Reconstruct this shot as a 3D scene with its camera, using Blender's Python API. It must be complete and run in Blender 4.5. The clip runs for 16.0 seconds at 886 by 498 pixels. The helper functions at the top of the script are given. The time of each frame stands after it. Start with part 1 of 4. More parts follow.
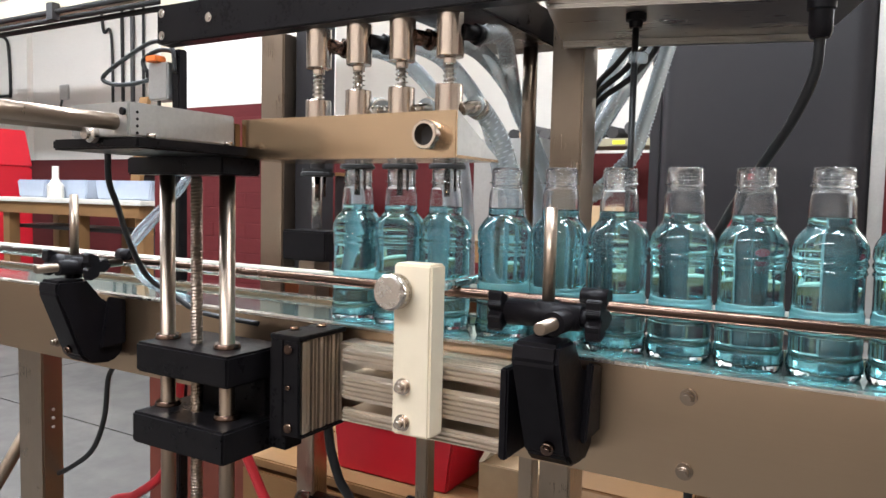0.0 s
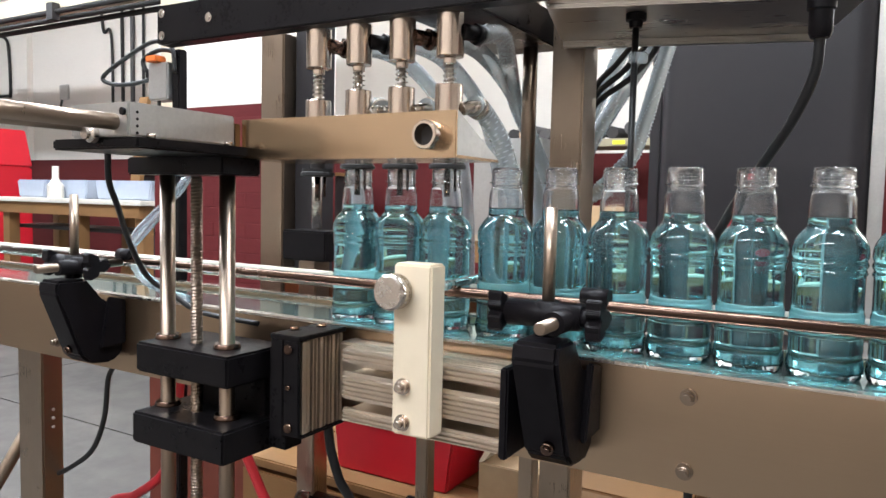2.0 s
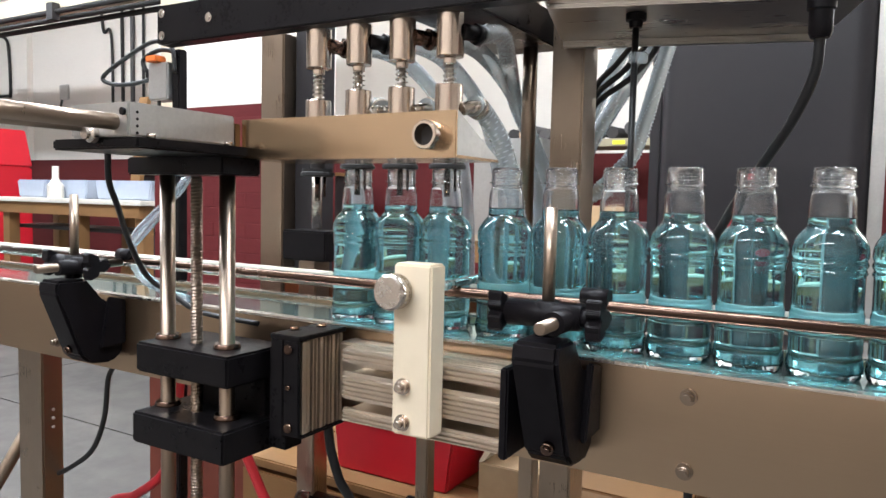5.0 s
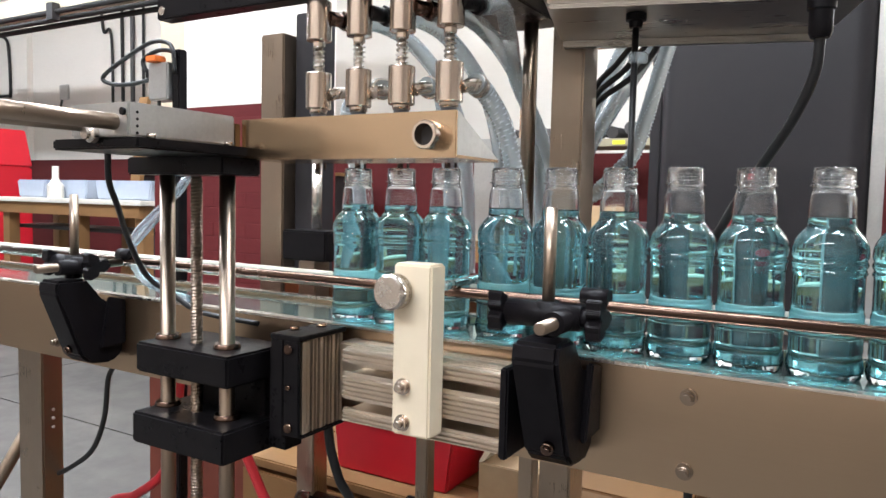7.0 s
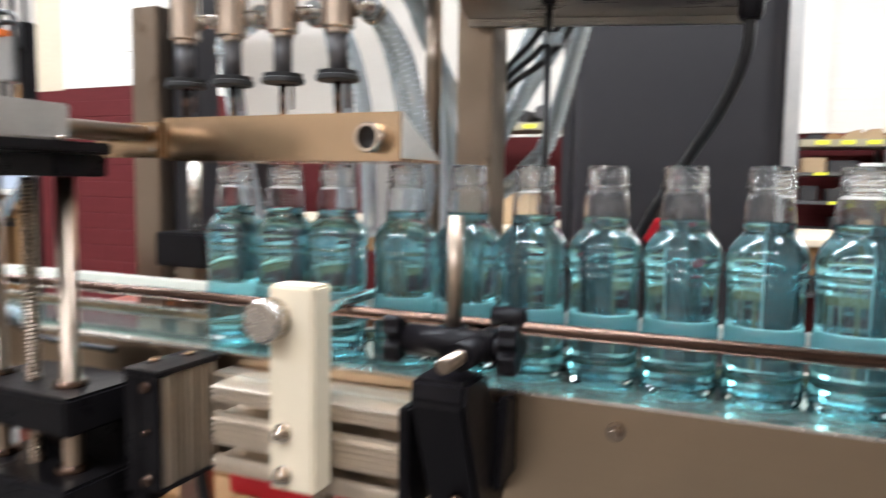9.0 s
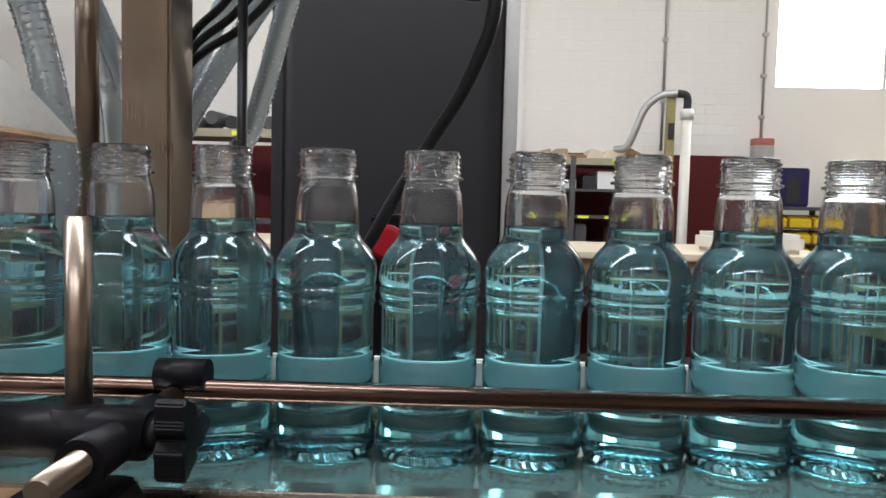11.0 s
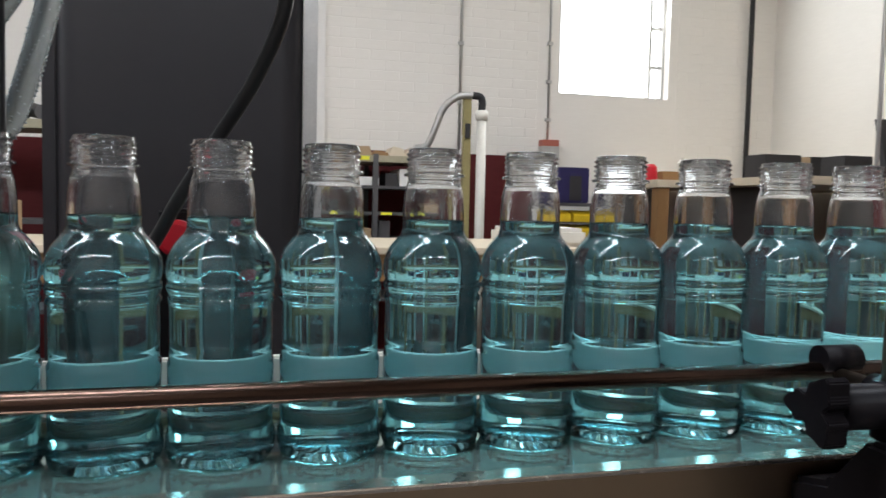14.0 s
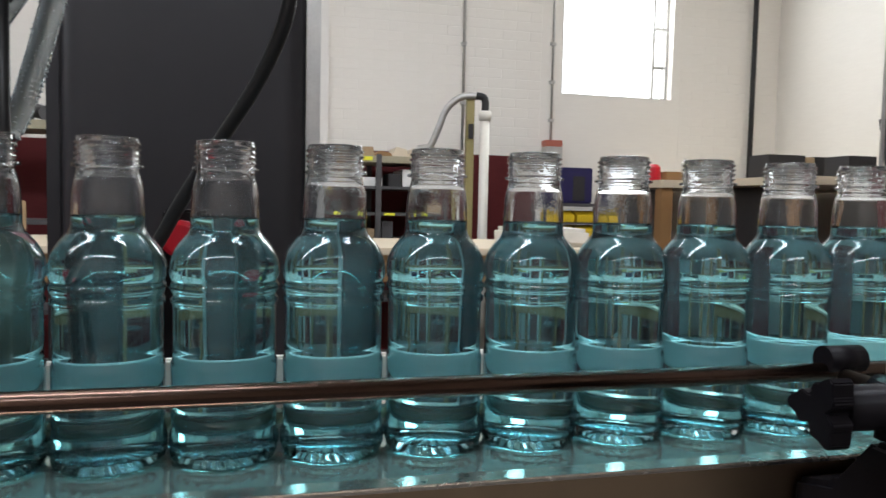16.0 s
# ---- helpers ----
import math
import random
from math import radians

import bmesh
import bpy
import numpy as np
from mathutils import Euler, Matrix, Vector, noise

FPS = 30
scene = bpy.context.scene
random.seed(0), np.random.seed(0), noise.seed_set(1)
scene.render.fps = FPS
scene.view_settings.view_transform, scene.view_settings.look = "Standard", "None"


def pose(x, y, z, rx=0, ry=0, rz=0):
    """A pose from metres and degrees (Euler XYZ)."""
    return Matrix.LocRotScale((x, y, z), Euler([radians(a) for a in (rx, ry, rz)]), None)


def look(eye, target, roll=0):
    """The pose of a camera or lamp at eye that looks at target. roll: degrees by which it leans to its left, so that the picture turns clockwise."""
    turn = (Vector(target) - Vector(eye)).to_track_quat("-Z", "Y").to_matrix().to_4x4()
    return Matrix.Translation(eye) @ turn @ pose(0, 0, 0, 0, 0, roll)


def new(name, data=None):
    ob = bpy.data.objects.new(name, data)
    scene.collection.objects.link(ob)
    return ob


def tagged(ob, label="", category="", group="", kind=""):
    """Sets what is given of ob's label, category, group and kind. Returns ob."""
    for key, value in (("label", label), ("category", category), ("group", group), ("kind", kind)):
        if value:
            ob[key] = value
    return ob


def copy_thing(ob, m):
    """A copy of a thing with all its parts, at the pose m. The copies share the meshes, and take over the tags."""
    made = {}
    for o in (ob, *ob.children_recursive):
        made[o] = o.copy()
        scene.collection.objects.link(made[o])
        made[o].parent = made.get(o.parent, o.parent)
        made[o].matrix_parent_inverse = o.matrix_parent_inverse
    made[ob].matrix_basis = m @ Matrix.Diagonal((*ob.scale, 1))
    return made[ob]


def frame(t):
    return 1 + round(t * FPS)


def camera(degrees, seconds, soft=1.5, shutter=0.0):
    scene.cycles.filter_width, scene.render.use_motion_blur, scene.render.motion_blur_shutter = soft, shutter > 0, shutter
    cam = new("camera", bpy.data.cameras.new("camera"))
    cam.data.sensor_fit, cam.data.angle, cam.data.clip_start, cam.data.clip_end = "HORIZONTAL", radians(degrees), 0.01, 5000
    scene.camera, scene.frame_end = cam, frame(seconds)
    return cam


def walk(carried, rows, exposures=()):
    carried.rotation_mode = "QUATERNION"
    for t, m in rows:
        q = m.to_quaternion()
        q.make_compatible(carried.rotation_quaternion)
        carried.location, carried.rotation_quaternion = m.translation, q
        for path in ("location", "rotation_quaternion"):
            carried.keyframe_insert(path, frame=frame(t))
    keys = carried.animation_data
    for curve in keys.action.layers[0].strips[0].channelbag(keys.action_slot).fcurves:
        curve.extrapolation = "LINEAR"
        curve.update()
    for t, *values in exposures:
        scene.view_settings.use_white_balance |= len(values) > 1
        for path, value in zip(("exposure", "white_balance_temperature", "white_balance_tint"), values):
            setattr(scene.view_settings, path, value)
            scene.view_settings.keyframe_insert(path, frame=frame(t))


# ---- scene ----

cam = camera(62.7, 16.0, soft=1.5, shutter=0.5)
EARLY = (0.104, -0.825, 1.119, 30.38, -3.95, -1.30)
ROWS = [
    (0.0, *EARLY), (4.2, *EARLY), (8.3, *EARLY),
    (8.5, 0.103, -0.823, 1.117, 30.17, -4.17, -1.40),
    (8.7, 0.088, -0.791, 1.126, 28.91, -5.52, -1.16),
    (9.0, 0.064, -0.707, 1.140, 23.59, -5.19, -0.84),
    (9.2, 0.046, -0.656, 1.141, 17.38, -4.38, -1.26),
    (9.5, 0.022, -0.577, 1.144, 8.24, -4.37, -2.33),
    (9.7, 0.017, -0.548, 1.142, 6.13, -3.76, -2.45),
    (11.8, 0.025, -0.499, 1.120, 0.50, -3.63, -1.02),
    (12.0, 0.026, -0.501, 1.120, 0.10, -3.58, -1.03),
    (12.5, 0.027, -0.503, 1.120, -4.07, -3.49, -1.07),
    (13.0, 0.027, -0.503, 1.120, -7.08, -3.52, -1.15),
    (13.5, 0.027, -0.503, 1.120, -10.67, -3.50, -1.20),
    (14.0, 0.027, -0.503, 1.120, -13.80, -3.48, -1.25),
    (14.5, 0.027, -0.503, 1.120, -15.97, -3.45, -1.25),
    (15.0, 0.027, -0.503, 1.120, -16.05, -3.44, -1.22),
    (15.5, 0.027, -0.503, 1.120, -15.80, -3.44, -1.20),
    (16.0, 0.027, -0.503, 1.120, -13.55, -3.45, -1.22),
]
EXPOSURES = [(0.0, 0.0), (8.6, 0.0), (9.2, -0.12), (9.5, -0.25), (9.7, -0.45), (11.8, -0.90), (12.5, -0.94), (13.5, -1.04), (14.0, -1.10), (16.0, -1.10)]
walk(cam, [(t, pose(x, y, z, 90 + pitch, roll, yaw)) for t, x, y, z, yaw, pitch, roll in ROWS], EXPOSURES)

# ---- light ----
world = bpy.data.worlds.new("world")
scene.world = world
world.use_nodes = True
wn = world.node_tree.nodes
sky = wn.new("ShaderNodeTexSky")
sky.sky_type, sky.sun_disc = "NISHITA", False
sky.sun_elevation, sky.sun_rotation = radians(35), radians(30)
world.node_tree.links.new(sky.outputs[0], wn["Background"].inputs[0])
wn["Background"].inputs[1].default_value = 0.1


def area_lamp(name, m, sx, sy, watts, colour):
    data = bpy.data.lights.new(name, "AREA")
    data.shape, data.size, data.size_y, data.energy, data.color = "RECTANGLE", sx, sy, watts, colour
    ob = new(name, data)
    ob.matrix_world = m
    return ob


# ---- materials ----
MATS = {}


def mat(name, colour, rough=0.5, metal=0.0, bump=0.0, scale=40.0, vary=0.0, stretch=(1, 1, 1), trans=0.0, ior=1.45,
        emit=0.0, coat=0.0, colour2=None, rvary=0.0, spec=0.5, island=0.0):
    m = bpy.data.materials.new(name)
    m.use_nodes = True
    nt = m.node_tree
    b = nt.nodes["Principled BSDF"]
    b.inputs["Base Color"].default_value = (*colour, 1)
    b.inputs["Roughness"].default_value = rough
    b.inputs["Metallic"].default_value = metal
    b.inputs["Transmission Weight"].default_value = trans
    b.inputs["IOR"].default_value = ior
    b.inputs["Coat Weight"].default_value = coat
    b.inputs["Specular IOR Level"].default_value = spec
    if emit:
        b.inputs["Emission Color"].default_value = (*colour, 1)
        b.inputs["Emission Strength"].default_value = emit
    tex = None
    if vary or bump or rvary:
        co = nt.nodes.new("ShaderNodeTexCoord")
        mp = nt.nodes.new("ShaderNodeMapping")
        mp.inputs["Scale"].default_value = stretch
        nt.links.new(co.outputs["Object"], mp.inputs[0])
        tex = nt.nodes.new("ShaderNodeTexNoise")
        tex.inputs["Scale"].default_value = scale
        tex.inputs["Detail"].default_value = 6
        tex.inputs["Roughness"].default_value = 0.65
        nt.links.new(mp.outputs[0], tex.inputs["Vector"])
        big = nt.nodes.new("ShaderNodeTexNoise")
        big.inputs["Scale"].default_value = scale * 0.13
        big.inputs["Detail"].default_value = 3
        nt.links.new(co.outputs["Object"], big.inputs["Vector"])
        both = nt.nodes.new("ShaderNodeMath")
        both.operation = "MULTIPLY_ADD"
        both.inputs[1].default_value = 0.5
        half = nt.nodes.new("ShaderNodeMath")
        half.operation = "MULTIPLY"
        half.inputs[1].default_value = 0.5
        nt.links.new(big.outputs["Fac"], half.inputs[0])
        nt.links.new(tex.outputs["Fac"], both.inputs[0])
        nt.links.new(half.outputs[0], both.inputs[2])
    if vary:
        c2 = colour2 or tuple(c * 0.55 for c in colour)
        ramp = nt.nodes.new("ShaderNodeMapRange")
        ramp.inputs["From Min"].default_value, ramp.inputs["From Max"].default_value = 0.35, 0.68
        ramp.inputs["To Max"].default_value = vary
        nt.links.new(both.outputs[0], ramp.inputs[0])
        mix = nt.nodes.new("ShaderNodeMix")
        mix.data_type = "RGBA"
        mix.inputs[6].default_value, mix.inputs[7].default_value = (*colour, 1), (*c2, 1)
        nt.links.new(ramp.outputs[0], mix.inputs[0])
        out = mix.outputs[2]
        if island:
            info = nt.nodes.new("ShaderNodeObjectInfo")
            hsv = nt.nodes.new("ShaderNodeHueSaturation")
            val = nt.nodes.new("ShaderNodeMapRange")
            val.inputs["To Min"].default_value, val.inputs["To Max"].default_value = 1 - island, 1 + island
            nt.links.new(info.outputs["Random"], val.inputs[0])
            nt.links.new(val.outputs[0], hsv.inputs["Value"])
            nt.links.new(out, hsv.inputs["Color"])
            out = hsv.outputs[0]
        nt.links.new(out, b.inputs["Base Color"])
    if rvary:
        rr = nt.nodes.new("ShaderNodeMapRange")
        rr.inputs["From Min"].default_value, rr.inputs["From Max"].default_value = 0.3, 0.7
        rr.inputs["To Min"].default_value, rr.inputs["To Max"].default_value = max(0.03, rough - rvary), rough + rvary
        nt.links.new(both.outputs[0], rr.inputs[0])
        nt.links.new(rr.outputs[0], b.inputs["Roughness"])
    if bump:
        bp = nt.nodes.new("ShaderNodeBump")
        bp.inputs["Strength"].default_value = bump
        bp.inputs["Distance"].default_value = 0.002
        nt.links.new(both.outputs[0], bp.inputs["Height"])
        nt.links.new(bp.outputs[0], b.inputs["Normal"])
    MATS[name] = m
    return m




def brushed(m, amount):
    """Brushing along x: highlights draw out upright."""
    b = m.node_tree.nodes["Principled BSDF"]
    tan = m.node_tree.nodes.new("ShaderNodeTangent")
    tan.direction_type, tan.axis = "RADIAL", "Z"
    b.inputs["Anisotropic"].default_value = amount
    m.node_tree.links.new(tan.outputs[0], b.inputs["Tangent"])
    return m


STEEL_H = mat("brushed_stainless_horizontal", (0.56, 0.405, 0.265), 0.2, 1.0, 0.004, 160, 0.25, (0.03, 1, 6), colour2=(0.49, 0.35, 0.225), rvary=0.04)
HOOD_STEEL = mat("satin_stainless", (0.50, 0.47, 0.43), 0.30, 1.0, 0.004, 120, 0.3, (0.05, 1, 4), colour2=(0.42, 0.39, 0.36), rvary=0.06)
PLATE = brushed(mat("brushed_conveyor_plate", (0.53, 0.395, 0.275), 0.28, 1.0, 0.0, 60, 0.22, (0.02, 1, 4), colour2=(0.46, 0.34, 0.235)), 0.75)
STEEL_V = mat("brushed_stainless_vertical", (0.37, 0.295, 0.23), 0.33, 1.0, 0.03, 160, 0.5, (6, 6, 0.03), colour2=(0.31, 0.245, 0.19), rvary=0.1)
POLISHED = mat("polished_steel", (0.66, 0.60, 0.54), 0.26, 1.0, 0.0, 90, 0.3, (1, 1, 1), colour2=(0.55, 0.51, 0.46), rvary=0.05)
COPPERY = mat("turned_steel", (0.72, 0.61, 0.52), 0.2, 1.0, 0.004, 150, 0.3, (1, 1, 8), rvary=0.04)
RAIL_STEEL = mat("worn_rail_steel", (0.15, 0.095, 0.073), 0.24, 1.0, 0.02, 70, 0.7, (0.2, 1, 1), colour2=(0.075, 0.047, 0.037), rvary=0.08)
ALU = mat("grey_aluminium", (0.55, 0.54, 0.52), 0.42, 0.85, 0.04, 200, 0.35, (1, 1, 1), rvary=0.08)
ALU_RIB = mat("extruded_aluminium", (0.68, 0.59, 0.49), 0.42, 1.0, 0.015, 160, 0.25, (0.05, 1, 1), rvary=0.05)
BLACK = mat("black_plastic", (0.006, 0.005, 0.006), 0.36, 0.0, 0.12, 160, 0.5, colour2=(0.011, 0.0095, 0.011), rvary=0.1, spec=0.14)
BLACK_METAL = mat("black_anodised_metal", (0.008, 0.007, 0.008), 0.32, 0.15, 0.05, 160, 0.5, colour2=(0.014, 0.012, 0.012), rvary=0.1, spec=0.16)
RUBBER = mat("black_rubber", (0.02, 0.019, 0.019), 0.6, 0.0, 0.1, 120, 0.4)
GREY_PLASTIC = mat("grey_pvc", (0.085, 0.078, 0.080), 0.5, 0.0, 0.05, 120, 0.4)
WHITE_PE = mat("white_polyethylene", (0.80, 0.69, 0.52), 0.5, 0.0, 0.05, 60, 0.45, colour2=(0.70, 0.59, 0.43))
STRIP_PE = mat("worn_pale_plastic", (0.84, 0.79, 0.70), 0.45, 0.0, 0.05, 50, 0.4, (0.15, 1, 1), colour2=(0.70, 0.65, 0.57))
ROD_STEEL = mat("ground_rod_steel", (0.32, 0.25, 0.195), 0.30, 1.0, 0.003, 120, 0.4, (1, 1, 0.1), colour2=(0.25, 0.195, 0.15), rvary=0.04)
# Teal light cast and reflected by the bottles is put into the belt colour.
BELT = mat("belt_with_teal_cast", (0.38, 0.54, 0.50), 0.07, 0.85, 0.02, 60, 0.5, colour2=(0.27, 0.39, 0.36), rvary=0.05, coat=0.3)
BODY = mat("clear_pet_body", (0.97, 0.985, 1.0), 0.0, trans=0.99, ior=1.45)


def droplets(m, z0, z1, scale, depth):
    """Fine beads of moisture inside the neck, above the liquid."""
    nt = m.node_tree
    co, sep = nt.nodes.new("ShaderNodeTexCoord"), nt.nodes.new("ShaderNodeSeparateXYZ")
    fade, noise = nt.nodes.new("ShaderNodeMapRange"), nt.nodes.new("ShaderNodeTexNoise")
    fade.inputs["From Min"].default_value, fade.inputs["From Max"].default_value = z0, z1
    noise.inputs["Scale"].default_value, noise.inputs["Detail"].default_value = scale, 2
    times, bp = nt.nodes.new("ShaderNodeMath"), nt.nodes.new("ShaderNodeBump")
    times.operation = "MULTIPLY"
    bp.inputs["Strength"].default_value, bp.inputs["Distance"].default_value = 0.6, depth
    nt.links.new(co.outputs["Object"], sep.inputs[0])
    nt.links.new(sep.outputs["Z"], fade.inputs[0])
    nt.links.new(co.outputs["Object"], noise.inputs["Vector"])
    nt.links.new(fade.outputs[0], times.inputs[0])
    nt.links.new(noise.outputs["Fac"], times.inputs[1])
    nt.links.new(times.outputs[0], bp.inputs["Height"])
    nt.links.new(bp.outputs[0], m.node_tree.nodes["Principled BSDF"].inputs["Normal"])


droplets(BODY, 0.162, 0.180, 300, 0.00017)
LIQUID = mat("cyan_liquid", (0.36, 0.895, 1.0), 0.02, trans=0.975, ior=1.33)
WALL = mat("white_painted_brick", (0.80, 0.76, 0.70), 0.6, 0.0, 0.5, 9, 0.5, (1, 1, 7), colour2=(0.70, 0.66, 0.60))
PLASTER = mat("white_plaster", (0.78, 0.75, 0.71), 0.7, 0.0, 0.3, 12, 0.5, colour2=(0.70, 0.67, 0.63))
DADO = mat("burgundy_paint", (0.115, 0.018, 0.019), 0.6, 0.0, 0.5, 9, 0.7, (1, 1, 7), colour2=(0.075, 0.012, 0.013), spec=0.2)
CONCRETE = mat("concrete", (0.100, 0.092, 0.082), 0.6, 0.0, 0.3, 6, 0.9, colour2=(0.055, 0.051, 0.046), rvary=0.12)
CEIL = mat("ceiling_boards", (0.55, 0.50, 0.42), 0.8, 0.0, 0.2, 8, 0.5)
CAB = mat("charcoal_cabinet", (0.024, 0.022, 0.024), 0.40, 0.0, 0.04, 30, 0.4, colour2=(0.016, 0.015, 0.016), rvary=0.06, spec=0.36)
WOOD = mat("pine_wood", (0.28, 0.15, 0.06), 0.6, 0.0, 0.2, 30, 0.8, (1, 8, 8), colour2=(0.24, 0.12, 0.045))
PALE_WOOD = mat("pale_worktop", (0.66, 0.56, 0.42), 0.5, 0.0, 0.1, 20, 0.6, (1, 8, 8), colour2=(0.54, 0.44, 0.30))
CARD = mat("cardboard", (0.42, 0.29, 0.17), 0.8, 0.0, 0.15, 40, 0.5)
RED = mat("red_paint", (0.55, 0.012, 0.025), 0.35, 0.0, 0.05, 30, 0.4, colour2=(0.42, 0.01, 0.02))
BLUE = mat("dark_blue_plastic", (0.018, 0.014, 0.075), 0.45, 0.0, 0.05, 30, 0.5)
YELLOW = mat("yellow_plastic", (0.75, 0.50, 0.02), 0.45, 0.0, 0.05, 30, 0.4)
LABEL = mat("yellow_label", (0.85, 0.80, 0.05), 0.6)
ORANGE = mat("orange_plastic", (0.75, 0.17, 0.03), 0.5)
SHELF = mat("grey_shelf_steel", (0.10, 0.095, 0.095), 0.5, 0.3, 0.05, 40, 0.5)
SHELF_EDGE = mat("beige_shelf_edge", (0.36, 0.32, 0.22), 0.55, 0.0, 0.05, 40, 0.4)
DARK = mat("dark_stock", (0.03, 0.027, 0.027), 0.6, 0.0, 0.2, 30, 0.6)
PVC = mat("white_pvc_pipe", (0.74, 0.70, 0.62), 0.4, 0.0, 0.02, 30, 0.3)
CLEAR_TUBE = mat("clear_blue_tubing", (0.72, 0.82, 0.88), 0.12, trans=0.75, ior=1.3, bump=0.1, scale=60, vary=0.3)
HOSE = mat("clear_hose", (0.80, 0.87, 0.90), 0.15, trans=0.72, ior=1.25, vary=0.3, scale=40, colour2=(0.66, 0.74, 0.78))
HOSE_WIRE = mat("hose_spiral", (0.34, 0.39, 0.41), 0.35, 0.4)
REDTUBE = mat("red_tubing", (0.5, 0.02, 0.03), 0.35)
TUBE_LIGHT = mat("fluorescent_tube", (1.0, 0.97, 0.95), emit=16.0)
PANE = mat("bright_window_pane", (0.95, 0.98, 1.0), 0.1, emit=6.0)
CABLE = mat("black_cable", (0.012, 0.012, 0.013), 0.4)
BRASS = mat("copper_fitting", (0.72, 0.45, 0.28), 0.25, 1.0, 0.02, 80, 0.3)

# Unseen closing walls, toned to set what the steel and bottles reflect.
FRONT_WALL = mat("reflected_wall_tone", (0.48, 0.41, 0.35), 0.7, 0.0, 0.2, 5, 0.6, (1, 1, 6))

# ---- mesh helpers ----


def box(x0, x1, y0, y1, z0, z1, bevel=0.0, bm=None):
    made = bmesh.new()
    bmesh.ops.create_cube(made, size=1)
    for v in made.verts:
        v.co = Vector((x0 + (v.co.x + 0.5) * (x1 - x0), y0 + (v.co.y + 0.5) * (y1 - y0), z0 + (v.co.z + 0.5) * (z1 - z0)))
    if bevel:
        bmesh.ops.bevel(made, geom=made.edges[:], offset=bevel, segments=2, affect="EDGES", clamp_overlap=True)
    return join(bm, made)


def join(bm, made):
    if bm is None:
        return made
    me = bpy.data.meshes.new("tmp")
    made.to_mesh(me)
    made.free()
    bm.from_mesh(me)
    bpy.data.meshes.remove(me)
    return bm


def rod(p, q, r, bm=None, seg=20, bevel=0.0):
    p, q = Vector(p), Vector(q)
    d = q - p
    made = bmesh.new()
    bmesh.ops.create_cone(made, cap_ends=True, segments=seg, radius1=r, radius2=r, depth=d.length)
    if bevel:
        es = [e for e in made.edges if len(e.link_faces) == 2 and any(len(f.verts) > 4 for f in e.link_faces)]
        bmesh.ops.bevel(made, geom=es, offset=bevel, segments=2, affect="EDGES")
    for f in made.faces:
        f.smooth = len(f.verts) <= 4
    bmesh.ops.transform(made, matrix=Matrix.Translation((p + q) / 2) @ d.to_track_quat("Z", "Y").to_matrix().to_4x4(), verts=made.verts)
    return join(bm, made)


def lathe(profile, seg=40, bm=None, origin=(0, 0, 0), closed=False, sharp=True):
    """Turns a profile of (radius, height) about z."""
    made = bmesh.new()
    rings = []
    for r, z in profile:
        if r < 1e-5:
            rings.append([made.verts.new((0, 0, z))])
        else:
            rings.append([made.verts.new((r * math.cos(2 * math.pi * k / seg), r * math.sin(2 * math.pi * k / seg), z)) for k in range(seg)])
    pairs = list(zip(rings, rings[1:])) + ([(rings[-1], rings[0])] if closed else [])
    for a, b in pairs:
        for k in range(seg):
            n = (k + 1) % seg
            if len(a) == 1 and len(b) == 1:
                continue
            if len(a) == 1:
                made.faces.new((a[0], b[n], b[k])[::-1])
            elif len(b) == 1:
                made.faces.new((a[k], a[n], b[0]))
            else:
                made.faces.new((a[k], a[n], b[n], b[k]))
    for f in made.faces:
        f.smooth = True
    bmesh.ops.recalc_face_normals(made, faces=made.faces[:])
    for e in made.edges:
        if sharp and len(e.link_faces) == 2 and e.calc_face_angle() > 0.6:
            e.smooth = False
    bmesh.ops.translate(made, vec=origin, verts=made.verts)
    return join(bm, made)


def smooth_path(points, steps=8):
    """A Catmull-Rom line through the points."""
    pts = [Vector(p) for p in points]
    pts = [2 * pts[0] - pts[1]] + pts + [2 * pts[-1] - pts[-2]]
    out = []
    for a, b, c, d in zip(pts, pts[1:], pts[2:], pts[3:]):
        for k in range(steps):
            t = k / steps
            out.append(0.5 * (2 * b + (c - a) * t + (2 * a - 5 * b + 4 * c - d) * t * t + (3 * b - a - 3 * c + d) * t ** 3))
    out.append(pts[-2])
    return out


def sweep(points, r, bm=None, seg=12, steps=8, wave=0.0):
    """A round tube along a smooth line; wave: every other ring swells by it."""
    path = smooth_path(points, steps)
    made = bmesh.new()
    up = Vector((0.3, 0.5, 0.81)).normalized()
    rings = []
    for k, p in enumerate(path):
        d = (path[min(k + 1, len(path) - 1)] - path[max(k - 1, 0)]).normalized()
        u = (up - d * up.dot(d)).normalized()
        up = u
        v = d.cross(u)
        rk = r + (wave if k % 2 else 0)
        rings.append([made.verts.new(p + rk * (u * math.cos(2 * math.pi * j / seg) + v * math.sin(2 * math.pi * j / seg))) for j in range(seg)])
    for a, b in zip(rings, rings[1:]):
        for j in range(seg):
            made.faces.new((a[j], a[(j + 1) % seg], b[(j + 1) % seg], b[j])).smooth = True
    made.faces.new(rings[0][::-1])
    made.faces.new(rings[-1])
    bmesh.ops.recalc_face_normals(made, faces=made.faces[:])
    return join(bm, made)


